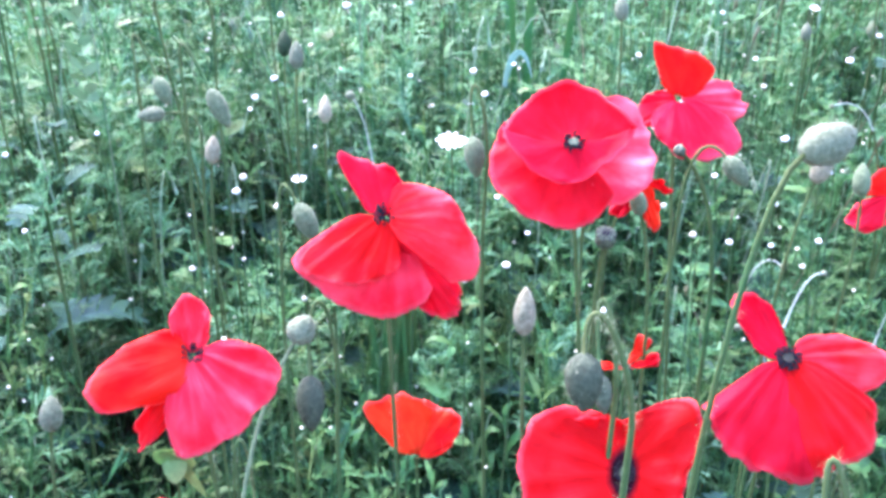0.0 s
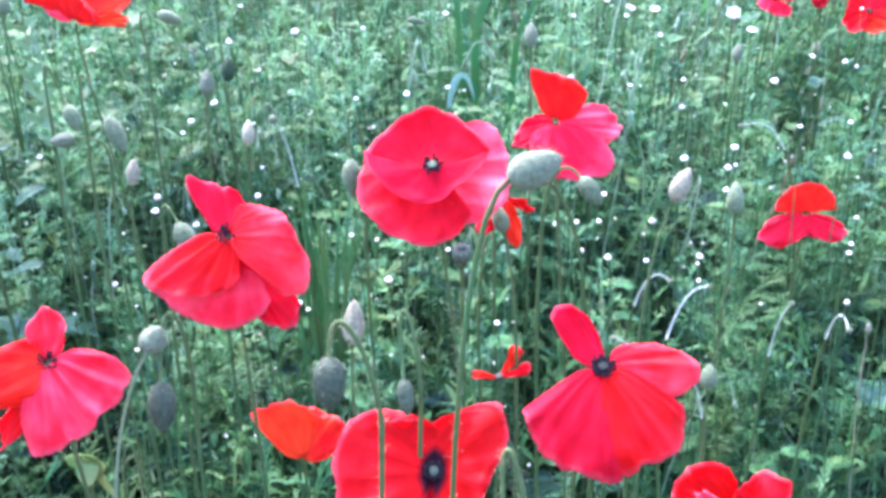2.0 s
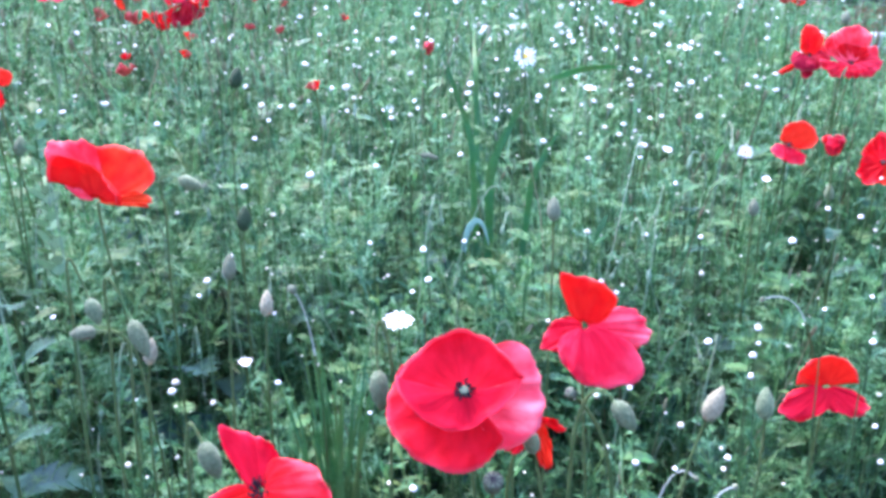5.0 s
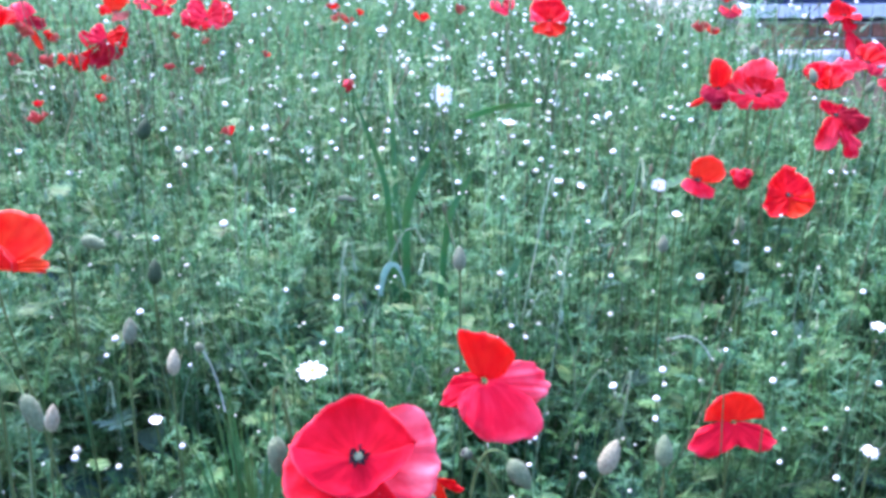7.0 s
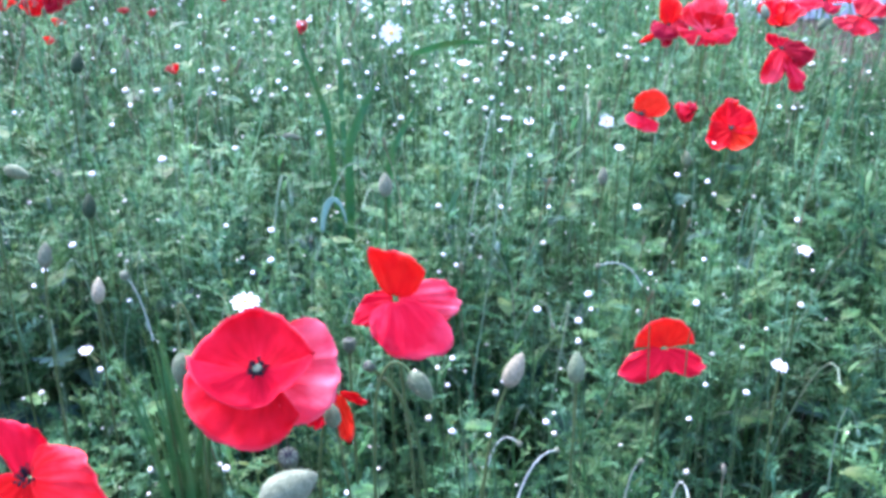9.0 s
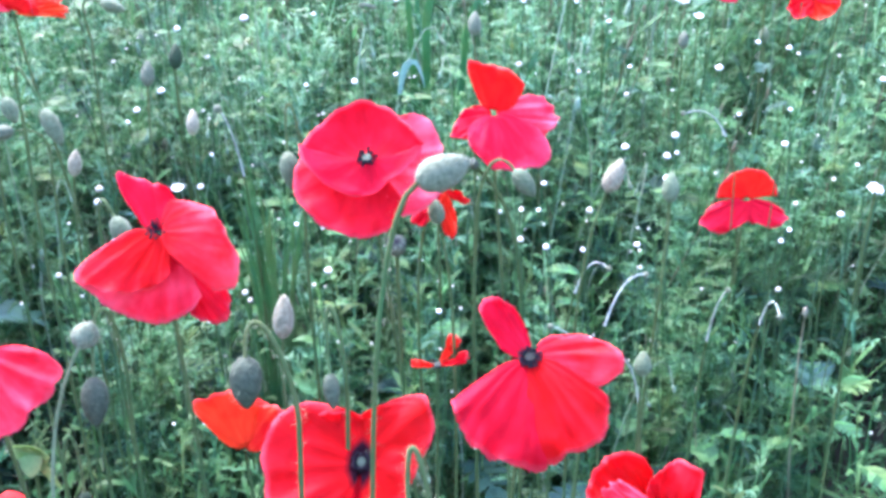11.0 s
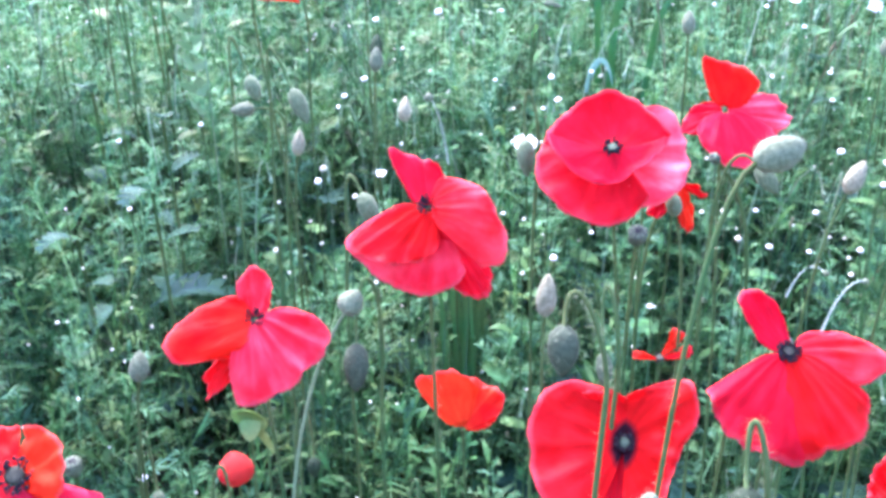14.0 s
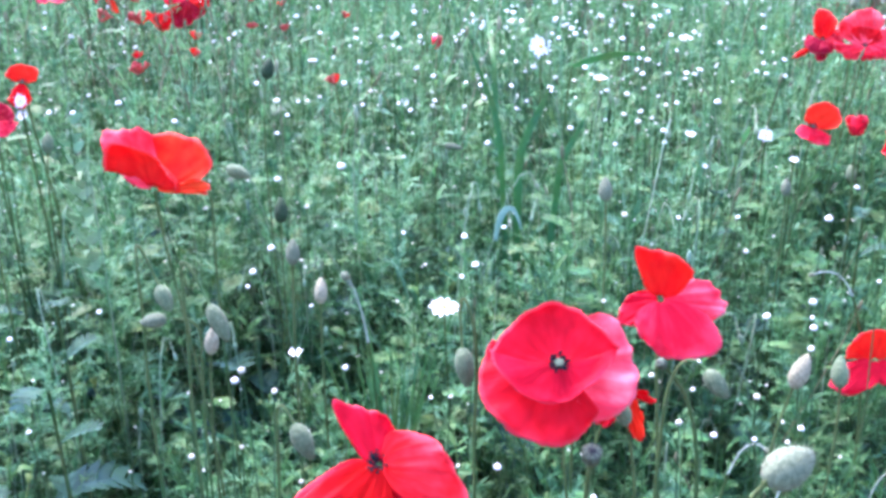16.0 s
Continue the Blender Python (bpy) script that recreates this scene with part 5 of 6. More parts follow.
def stalk(pts, label, tip_size):
    root = tagged(new("dry_stalk"), label, "stalk", "pale stalks")
    root.location = (pts[0][0], pts[0][1], 0)
    q = [Vector(p) - Vector(root.location) for p in pts]
    line = bezier(*q, 20)
    v, f = tube(line[:15], 0.0011, 0.0008, 6)
    part("stem", mesh("stem", v, f, STEM), root)
    v, f = tube(line[14:], 0.0006, 0.0005, 6)
    part("arched_end", mesh("arched_end", v, f, WHITESTEM), root, "whitish arched end")
    s = tip_size
    v, f = lathe([(-s, 0.3 * s), (-0.3 * s, 0.9 * s), (0.4 * s, 0.9 * s), (0.9 * s, 0.4 * s)], q[3] - q[2], q[3])
    part("tip", mesh("tip", v, f, BUDPALE), root)


stalk([(0.0, 0.66, 0), (0.012, 0.655, 0.25), (0.004, 0.655, 0.385), (-0.014, 0.655, 0.402)], "pale bent stalk with a whitish tip", 0.0032)
stalk([(0.36, 0.72, 0), (0.365, 0.71, 0.3), (0.345, 0.70, 0.40), (0.30, 0.69, 0.385)], "pale arched stalk with a small tip", 0.002)
stalk([(0.22, 0.50, 0), (0.235, 0.50, 0.2), (0.22, 0.49, 0.33), (0.19, 0.48, 0.335)], "pale arched stalk with a small tip", 0.002)
stalk([(0.17, 0.36, 0), (0.185, 0.35, 0.2), (0.17, 0.34, 0.30), (0.142, 0.335, 0.305)], "pale arched stalk with a small tip", 0.0018)
stalk([(0.235, 0.49, 0), (0.25, 0.49, 0.2), (0.25, 0.485, 0.31), (0.225, 0.48, 0.318)], "pale arched stalk with a small tip", 0.0018)
stalk([(0.29, 0.58, 0), (0.30, 0.57, 0.2), (0.29, 0.56, 0.30), (0.30, 0.54, 0.325)], "pale bent stalk with a small tip", 0.0018)

stalk([(0.202, 0.562, 0), (0.198, 0.557, 0.22), (0.204, 0.552, 0.365), (0.229, 0.539, 0.340)], "pale arched stalk with a small tip", 0.0019)
stalk([(0.210, 0.505, 0), (0.206, 0.500, 0.22), (0.212, 0.495, 0.365), (0.249, 0.531, 0.340)], "pale bent stalk with a small tip", 0.0019)
stalk([(0.310, 0.532, 0), (0.306, 0.527, 0.22), (0.312, 0.522, 0.365), (0.311, 0.480, 0.340)], "pale arched stalk with a small tip", 0.0019)

# ---- ground and background ----
gv, gf = [], []
rows = [-40, -12, -4, -1.5] + [-1 + 0.1 * i for i in range(61)] + [6, 8, 12, 25, 60, 200, 600]
cols = [-600, -100, -30, -10, -4] + [-3 + 0.1 * i for i in range(71)] + [5, 10, 30, 100, 600]
for y in rows:
    for x in cols:
        z = 0.012 * noise.noise((x * 3, y * 3, 0)) + 0.006 * noise.noise((x * 11, y * 11, 3)) if abs(x) < 5 and -2 < y < 6 else 0
        gv.append((x, y, z - 0.008))
for i in range(len(rows) - 1):
    for j in range(len(cols) - 1):
        a = i * len(cols) + j
        gf.append((a, a + 1, a + len(cols) + 1, a + len(cols)))
tagged(new("ground", mesh("ground", gv, gf, SOIL)), "dark bare soil under the flower bed", "ground", kind="structure")


def box(name, size, mat, bevel=0.003):
    bm = bmesh.new()
    bmesh.ops.create_cube(bm, size=1.0)
    bmesh.ops.scale(bm, vec=size, verts=bm.verts)
    bmesh.ops.bevel(bm, geom=bm.edges[:], offset=bevel, segments=1, affect="EDGES")
    me = bpy.data.meshes.new(name)
    bm.to_mesh(me)
    bm.free()
    me.materials.append(mat)
    return me


# a low glazed front on a brick plinth, far behind the bed
glazed = tagged(new("glazed_front"), "pale blue painted window front with dark panes", "window front", kind="structure")
glazed.location = (2.9, 4.3, 0.152)
# dark strip added as the shadow of the overhanging sill
part("drip_board", box("drip_board", (2.84, 0.06, 0.023), NAVY), glazed, "dark strip standing in for the sill's shadow").location = (0, 0.03, -0.0125)
part("sill", box("sill", (2.9, 0.16, 0.045), PAINT), glazed).location = (0, -0.02, 0.022)
part("bottom_rail", box("bottom_rail", (2.86, 0.07, 0.07), NAVY), glazed, "navy painted rail").location = (0, 0.02, 0.08)
part("top_rail", box("top_rail", (2.86, 0.07, 0.08), PAINT), glazed).location = (0, 0.02, 1.55)
post = box("post", (0.055, 0.075, 1.40), PAINT)
pane = box("pane", (0.42, 0.008, 1.40), GLASS, 0.001)
for k in range(7):
    part("post", post, glazed).location = (-1.40 + 0.4667 * k, 0.02, 0.815)
    if k < 6:
        part("pane", pane, glazed).location = (-1.1667 + 0.4667 * k, 0.03, 0.815)
house = tagged(new("house_wall"), "plain pale rendered house wall round the window front", "wall", kind="structure")
house.location = (2.9, 4.5, 0)
part("pier", box("pier", (0.5, 0.3, 2.6), RENDERED, 0.01), house).location = (1.70, 0, 1.29)
part("lintel", box("lintel", (2.9, 0.3, 0.8), RENDERED, 0.01), house).location = (0, 0, 2.19)
part("back_wall", box("back_wall", (3.4, 0.2, 2.58), RENDERED, 0.01), house).location = (0.25, 2.2, 1.28)
part("side_wall", box("side_wall", (0.2, 2.0, 2.58), RENDERED, 0.01), house).location = (-1.36, 1.1, 1.28)
part("side_wall", box("side_wall", (0.2, 2.0, 2.58), RENDERED, 0.01), house).location = (1.85, 1.1, 1.28)
part("roof", box("roof", (3.7, 2.8, 0.12), KERB, 0.01), house).location = (0.25, 1.1, 2.65)
plinth = tagged(new("brick_plinth"), "low plinth of red-brown bricks in pale mortar", "wall", kind="structure")
plinth.location = (2.9, 4.34, 0)
part("mortar_bed", box("mortar_bed", (2.8, 0.18, 0.128), MORTAR), plinth).location = (0, 0, 0.064)
brick_me = box("brick", (0.205, 0.10, 0.052), BRICK, 0.004)
for course in range(2):
    for k in range(13):
        part("brick", brick_me, plinth).location = (-1.29 + 0.215 * k + 0.05 * course, -0.05, 0.032 + 0.062 * course)
kerb = tagged(new("kerb"), "pale stone edging at the foot of the plinth", "kerb", kind="structure")
kerb.location = (2.9, 3.98, 0)
stone = box("kerb_stone", (0.60, 0.10, 0.07), KERB, 0.006)
for k in range(5):
    part("kerb_stone", stone, kerb).location = (-1.22 + 0.61 * k, 0, 0.020)


# ---- the green of the bed ----
def ribbon(verts, tris, a, b, side, taper=0.3):
    i = len(verts)
    verts += [a - side, a + side, b + side * taper, b - side * taper]
    tris += [(i, i + 1, i + 2), (i, i + 2, i + 3)]


def plant_stem(rng, verts, tris, half=0.010):
    top = Vector((rng.uniform(-0.5, 0.5), rng.uniform(-0.5, 0.5), 1))
    pts = bezier(Vector((0, 0, 0)), Vector((rng.uniform(-0.4, 0.4), rng.uniform(-0.4, 0.4), 0.4)), Vector((top.x * 0.6 + rng.uniform(-0.2, 0.2), top.y * 0.6, 0.75)), top, 5)
    for a, b in zip(pts, pts[1:]):
        w = rng.uniform(0, 3.14)
        side = Vector((math.cos(w), math.sin(w), 0)) * half
        ribbon(verts, tris, a, b, side, 0.9)
        ribbon(verts, tris, a, b, side.cross(Vector((0, 0, 1))), 0.9)
    return pts


def along(pts, h):
    k = min(int(h * (len(pts) - 1)), len(pts) - 2)
    return pts[k].lerp(pts[k + 1], h * (len(pts) - 1) - k)


def mayweed_plant(seed, leaves, pinnae):
    """A feathery plant, one unit tall: a thin stem and finely, unevenly cut leaves. It is scaled about seven times more upwards than sideways."""
    rng = random.Random(seed)
    verts, tris = [], []
    pts = plant_stem(rng, verts, tris)
    for k in range(leaves):
        h = 0.15 + 0.85 * (k + rng.random()) / leaves
        o = along(pts, h)
        w = rng.uniform(0, 6.283)
        ln = rng.uniform(0.35, 0.95) * (1.15 - 0.45 * h)
        rise = rng.uniform(-0.02, 0.16) * ln
        way = Vector((math.cos(w) * ln, math.sin(w) * ln, rise))
        flat = Vector((-math.sin(w), math.cos(w), rng.uniform(-0.12, 0.12)))
        bend, swing = rng.uniform(0.0, 0.10), rng.uniform(-0.5, 0.5)

        def at(t):
            return o + way * t + flat * swing * ln * t * t + Vector((0, 0, -bend * t * t))

        ribbon(verts, tris, at(0), at(0.55), flat * 0.012, 0.9)
        ribbon(verts, tris, at(0.55), at(1), flat * 0.011, 0.5)
        for q in range(pinnae):
            for sgn in (-1, 1):
                if rng.random() < 0.15:
                    continue
                t = min(1, 0.15 + 0.85 * (q + rng.random()) / pinnae)
                pl = rng.uniform(0.10, 0.30) * ln + 0.03
                d = (flat * sgn * rng.uniform(0.4, 1.0) + way.normalized() * rng.uniform(0.2, 1.1) + Vector((0, 0, rng.uniform(-0.10, 0.14)))) * pl
                p = at(t)
                sd = d.cross(Vector((rng.uniform(-1, 1), rng.uniform(-1, 1), 0.3))).normalized() * rng.uniform(0.011, 0.020)
                sd.z *= 0.15
                ribbon(verts, tris, p, p + d, sd, 0.6)
    return np.array([tuple(v) for v in verts]), np.array(tris)


def cut_leaf(rng, verts, tris, o, w, rise, ln, pairs, forks):
    """A finely cut feathery leaf from o towards the bearing w, rising and then arching over; sizes in metres."""
    d, flat = Vector((math.cos(w), math.sin(w), 0)), Vector((-math.sin(w), math.cos(w), rng.uniform(-0.25, 0.25)))
    bend, swing = rng.uniform(0.15, 0.65), rng.uniform(-0.3, 0.3)

    def at(t):
        return o + (d * math.cos(rise) * t + Vector((0, 0, math.sin(rise) * t - bend * t * t)) + flat * swing * t * t) * ln

    ribbon(verts, tris, at(0), at(0.5), flat * 0.0006, 0.9)
    ribbon(verts, tris, at(0.5), at(1), flat * 0.0006, 0.6)
    for q in range(pairs):
        t = 0.18 + 0.82 * (q + 0.6 * rng.random()) / pairs
        run = (at(min(1, t + 0.1)) - at(t - 0.05)).normalized()
        for sgn in (-1, 1):
            if rng.random() < 0.1:
                continue
            pl = ln * rng.uniform(0.20, 0.34) * (1.15 - 0.75 * abs(t - 0.45))
            v = (flat * sgn * rng.uniform(0.6, 1.0) + run * rng.uniform(0.5, 1.0) + Vector((0, 0, rng.uniform(-0.2, 0.35)))).normalized() * pl
            p = at(t)
            sd = v.cross(Vector((rng.uniform(-0.6, 0.6), rng.uniform(-0.6, 0.6), 1))).normalized() * rng.uniform(0.0006, 0.0011) * (ln / 0.03) ** 0.5
            ribbon(verts, tris, p, p + v, sd, 0.55)
            if forks and rng.random() < 0.7:
                m = p + v * 0.45
                ribbon(verts, tris, m, m + (run * 0.8 - flat * sgn * 0.2).normalized() * pl * 0.5, sd, 0.6)


def mayweed_shoot(seed, leaves, pairs, forks):
    """A bushy shoot in metres: its leafy top stands above the origin, its bare stem runs far down below it."""
    rng = random.Random(seed)
    verts, tris = [], []
    top = 0.10
    sway = Vector((rng.uniform(-0.02, 0.02), rng.uniform(-0.02, 0.02), 0))
    for a, b in ((-0.45, -0.1), (-0.1, 0.05), (0.05, top)):
        pa, pb = Vector((0, 0, a)) + sway * max(a, 0) * 8, Vector((0, 0, b)) + sway * max(b, 0) * 8
        for side in (Vector((0.0007, 0, 0)), Vector((0, 0.0007, 0))):
            ribbon(verts, tris, pa, pb, side, 0.9)
    for k in range(leaves):
        h = (k + rng.random()) / leaves
        z = -0.03 + (top + 0.03) * h
        cut_leaf(rng, verts, tris, Vector((0, 0, z)) + sway * max(z, 0) * 8, 2.4 * k + rng.uniform(-0.5, 0.5), radians(15 + 55 * h + rng.uniform(-18, 18)), (0.042 - 0.022 * h ** 1.5) * rng.uniform(0.75, 1.2), pairs, forks)
    return np.array([tuple(v) for v in verts]), np.array(tris)


def lance_shoot(seed, leaves):
    """A leafy shoot in metres with narrow pointed leaves; its stem runs far down below the origin."""
    rng = random.Random(seed)
    verts, tris = [], []
    for side in (Vector((0.0008, 0, 0)), Vector((0, 0.0008, 0))):
        ribbon(verts, tris, Vector((0, 0, -0.45)), Vector((0, 0, 0.10)), side, 0.7)
    for k in range(leaves):
        h = (k + rng.random()) / leaves
        o = Vector((0, 0, -0.06 + 0.16 * h))
        w = 2.4 * k + rng.uniform(-0.5, 0.5)
        ln, rise, bend = rng.uniform(0.022, 0.046) * (1.1 - 0.5 * h), radians(25 + 40 * h + rng.uniform(-15, 15)), rng.uniform(0.2, 0.8)
        d, side = Vector((math.cos(w), math.sin(w), 0)), Vector((-math.sin(w), math.cos(w), rng.uniform(-0.3, 0.3))) * rng.uniform(0.0014, 0.0030)
        rows = []
        for t, wd in ((0, 0.3), (0.3, 1.0), (0.65, 0.8), (1.0, 0.05)):
            c = o + (d * math.cos(rise) * t + Vector((0, 0, math.sin(rise) * t - bend * t * t))) * ln
            rows.append((c - side * wd, c + side * wd))
        i = len(verts)
        for a, b in rows:
            verts += [a, b]
        for n in range(3):
            a = i + 2 * n
            tris += [(a, a + 1, a + 3), (a, a + 3, a + 2)]
    return np.array([tuple(v) for v in verts]), np.array(tris)


def grass_blade(seed):
    rng = random.Random(seed)
    lean = rng.uniform(0.05, 0.45)
    verts, tris = [], []
    n = 5
    for i in range(n + 1):
        t = i / n
        w = 0.5 * (1 - t ** 2.2) * (0.7 + 0.3 * min(1, 4 * t)) + 0.01
        verts += [(lean * t * t, -w * 0.012, t - 0.25 * lean * t * t), (lean * t * t + 0.003, 0, t - 0.25 * lean * t * t), (lean * t * t, w * 0.012, t - 0.25 * lean * t * t)]
    for i in range(n):
        for j in range(2):
            a, b, c, d = 3 * i + j, 3 * i + j + 1, 3 * i + j + 4, 3 * i + j + 3
            tris += [(a, b, c), (a, c, d)]
    return np.array(verts), np.array(tris)


def lobed_leaf(seed):
    """A deeply lobed leaf, one unit long, rising from its foot and arching over."""
    rng = random.Random(seed)
    verts, tris = [], []
    arch = rng.uniform(0.3, 0.8)

    def at(t, s):
        return Vector((t * 0.9, s, 0.75 * t - arch * t * t + 0.25 * abs(s)))

    for i in range(6):
        a, b = at(i / 6, 0), at((i + 1) / 6, 0)
        ribbon(verts, tris, a, b, Vector((0, 0.035, 0)), 0.9)
    for i in range(1, 7):
        t = i / 7
        ln = 0.30 * math.sin(math.pi * (0.15 + 0.75 * t))
        for sgn in (-1, 1):
            i0 = len(verts)
            tip = at(min(1, t + 0.20), sgn * ln)
            tip2 = at(min(1, t + 0.08), sgn * ln * 0.8)
            verts += [at(t - 0.05, 0), at(t + 0.07, 0), at(t + 0.15, sgn * ln * 0.6), tip, tip2, at(t, sgn * ln * 0.5)]
            tris += [(i0, i0 + 1, i0 + 2), (i0, i0 + 2, i0 + 5), (i0 + 5, i0 + 2, i0 + 3), (i0 + 5, i0 + 3, i0 + 4)]
    i0 = len(verts)
    verts += [at(0.85, -0.05), at(0.85, 0.05), at(1.05, 0)]
    tris.append((i0, i0 + 1, i0 + 2))
    return np.array([tuple(v) for v in verts]), np.array(tris)


def oval_leaf(seed):
    rng = random.Random(seed)
    verts, tris = [], []
    arch = rng.uniform(0.1, 0.6)
    prof = [0.03, 0.10, 0.15, 0.15, 0.10, 0.01]
    for i, w in enumerate(prof):
        t = i / 5
        z = 0.8 * t - arch * t * t
        verts += [(t * 0.7, -w, z + 0.3 * w), (t * 0.7, 0, z), (t * 0.7, w, z + 0.3 * w)]
    for i in range(5):
        for j in range(2):
            a, b, c, d = 3 * i + j, 3 * i + j + 1, 3 * i + j + 4, 3 * i + j + 3
            tris += [(a, b, c), (a, c, d)]
    return np.array(verts), np.array(tris)


def thin_stem(seed):
    """A thin upright stem, one unit tall, bent near the top, with a small swollen tip."""
    rng = random.Random(seed)
    top = Vector((rng.uniform(-0.12, 0.12), rng.uniform(-0.12, 0.12), 1))
    pts = bezier(Vector((0, 0, 0)), Vector((rng.uniform(-0.1, 0.1), rng.uniform(-0.1, 0.1), 0.4)), Vector((rng.uniform(-0.1, 0.1), rng.uniform(-0.1, 0.1), 0.85)), top, 6)
    v, f = tube(pts, 0.0034, 0.0022, 4)
    v2, f2 = lathe([(-0.012, 0.003), (0.0, 0.007), (0.012, 0.006), (0.018, 0.002)], Vector((0, 0, 1)), top, 5)
    tris = []
    for q in f + [tuple(k + len(v) for k in u) for u in f2]:
        for i in range(1, len(q) - 1):
            tris.append((q[0], q[i], q[i + 1]))
    return np.array([tuple(u) for u in v + v2]), np.array(tris)


def canopy(x, y):
    """Height of the green over the bed: low at the near edge, rising to the middle, ending before the plinth."""
    h = np.interp(y, [-1.0, 0.15, 0.32, 0.42, 0.50, 0.57, 0.64, 0.85, 1.3, 3.0, 4.0, 6.0], [0.07, 0.08, 0.11, 0.15, 0.22, 0.29, 0.32, 0.365, 0.40, 0.40, 0.37, 0.30])
    edge = np.clip((x - 0.40 * y) / 0.22, 0, 1) * np.clip((y - 1.45) / 0.4, 0, 1)
    h = h * (1 - 0.93 * edge)
    h = h * (1 + np.interp(y, [0.7, 1.2], [0.24, 0.10]) * np.sin(23 * x + 5 * np.sin(9 * y)) * np.sin(19 * y + 4 * np.sin(11 * x)) + 0.12 * np.sin(61 * x + 3 * y) * np.sin(47 * y - 7 * x))
    for cx, cy, r, k in ((0.34, 0.63, 0.09, 0.2), (0.352, 0.675, 0.06, 0.2), (0.03, 0.39, 0.07, 0.2), (0.13, 0.41, 0.06, 0.25), (-0.09, 0.38, 0.07, 0.25), (0.40, 0.92, 0.09, 0.26), (0.51, 1.05, 0.10, 0.22), (-0.07, 0.51, 0.07, 0.25), (0.03, 0.80, 0.07, 0.12), (0.098, 0.86, 0.05, 0.2), (0.13, 0.91, 0.05, 0.15), (0.27, 0.83, 0.06, 0.2), (-0.15, 0.70, 0.08, 0.22), (-0.06, 0.75, 0.08, 0.25), (-0.02, 0.64, 0.07, 0.25), (-0.15, 0.52, 0.06, 0.3), (0.245, 0.72, 0.05, 0.45), (0.20, 0.56, 0.07, 0.3), (0.12, 0.57, 0.06, 0.3), (-0.10, 0.44, 0.08, 0.25)):
        h = h * (1 - k * np.exp(-((x - cx) ** 2 + (y - cy) ** 2) / r ** 2))
    return h


def spots(seed, count, x0, x1, y0, y1, spread, tall, lean, jitter=0.25, wedge=None, thin=1.0):
    g = np.random.default_rng(seed)
    y = g.uniform(y0, y1, count)
    x = g.uniform(x0, x1, count)
    if wedge:
        x = 0.10 + (x - 0.10) * (wedge[0] + wedge[1] * y)
    h = canopy(x, y) * tall * (1 + jitter * g.uniform(-1, 0.45, count))
    clear = np.hypot(x - 0.08, (y - 0.0)) > 0.13
    p = np.stack([x, y, np.full(count, -0.004), g.uniform(0, 6.283, count), np.abs(g.normal(0, lean, count)), g.uniform(0, 6.283, count), spread * g.uniform(0.7, 1.3, count), h], -1)
    gap = np.sin(31 * x + 4 * np.sin(17 * y + 1)) * np.sin(37 * y + 3 * np.sin(13 * x)) + 0.6 * np.sin(71 * x - 11 * y) * np.sin(59 * y + 5 * x)
    clear &= gap > thin * 1.1 * np.clip((0.14 - x) / 0.12, 0, 1) * np.clip((0.50 - y) / 0.12, 0, 1) + thin * 0.95 * np.clip((0.12 - x) / 0.15, 0, 1) * np.clip((0.80 - y) / 0.14, 0, 1) + np.interp(y, [0.3, 0.42, 0.55, 0.68, 0.85, 1.2], [-0.1, -0.05, 0.05, -0.25, -0.7, -1.6]) + 0.7 * np.clip((x - 0.36) / 0.12, 0, 1) * np.clip((1.15 - y) / 0.1, 0, 1)
    left, right = -1.35 + 0.14 * np.sin(4.1 * y) + 0.07 * np.sin(13 * y), 1.05 + 0.10 * np.sin(3.3 * y + 1) + 0.06 * np.sin(11 * y)
    back = 5.3 + 0.3 * np.sin(2.3 * x) + 0.1 * np.sin(9 * x)
    clear &= (x > left) & (x < right) & (y < back) & (y > 0.12 + 0.07 * np.sin(7 * x))
    return p[clear]


def shoots(seed, count, x0, x1, y0, y1, size=1.0, lean=0.3, low=0.5, high=1.05, thin=0.5):
    """Bushy shoots whose tops lie at all levels between low and high parts of the green's height."""
    p = spots(seed, count, x0, x1, y0, y1, 1.0, 1.0, lean, thin=thin)
    g = np.random.default_rng(seed + 1000)
    p[:, 6] = p[:, 7] = size * g.uniform(0.7, 1.3, len(p))
    p[:, 2] = canopy(p[:, 0], p[:, 1]) * (low + (high - low) * g.uniform(0, 1, len(p)) ** 0.6) - 0.10 * p[:, 7]
    return p


def lifted(p, seed, low=0.15, high=0.7):
    """Leaves spread over the height of the green instead of standing on the soil."""
    g = np.random.default_rng(seed)
    p[:, 2] = canopy(p[:, 0], p[:, 1]) * g.uniform(low, high, len(p))
    return p


def bent_stalk(seed):
    """A thin pale stalk, one unit tall, that arches over near its top and ends in a small knob."""
    rng = random.Random(seed)
    w = rng.uniform(0, 6.283)
    out_way = Vector((math.cos(w), math.sin(w), 0)) * rng.uniform(0.06, 0.16)
    p0, p1 = Vector((0, 0, 0)), Vector((rng.uniform(-0.05, 0.05), rng.uniform(-0.05, 0.05), 0.75))
    pts = bezier(p0, p1, Vector((out_way.x * 0.4, out_way.y * 0.4, 1.12)), Vector((out_way.x, out_way.y, rng.uniform(0.84, 0.98))), 9)
    v, f = tube(pts, 0.0032, 0.0019, 4)
    v2, f2 = lathe([(-0.008, 0.003), (0.0, 0.006), (0.009, 0.005), (0.013, 0.001)], pts[-1] - pts[-2], pts[-1], 5)
    tris = []
    for q in f + [tuple(k + len(v) for k in u) for u in f2]:
        for i in range(1, len(q) - 1):
            tris.append((q[0], q[i], q[i + 1]))
    return np.array([tuple(u) for u in v + v2]), np.array(tris)


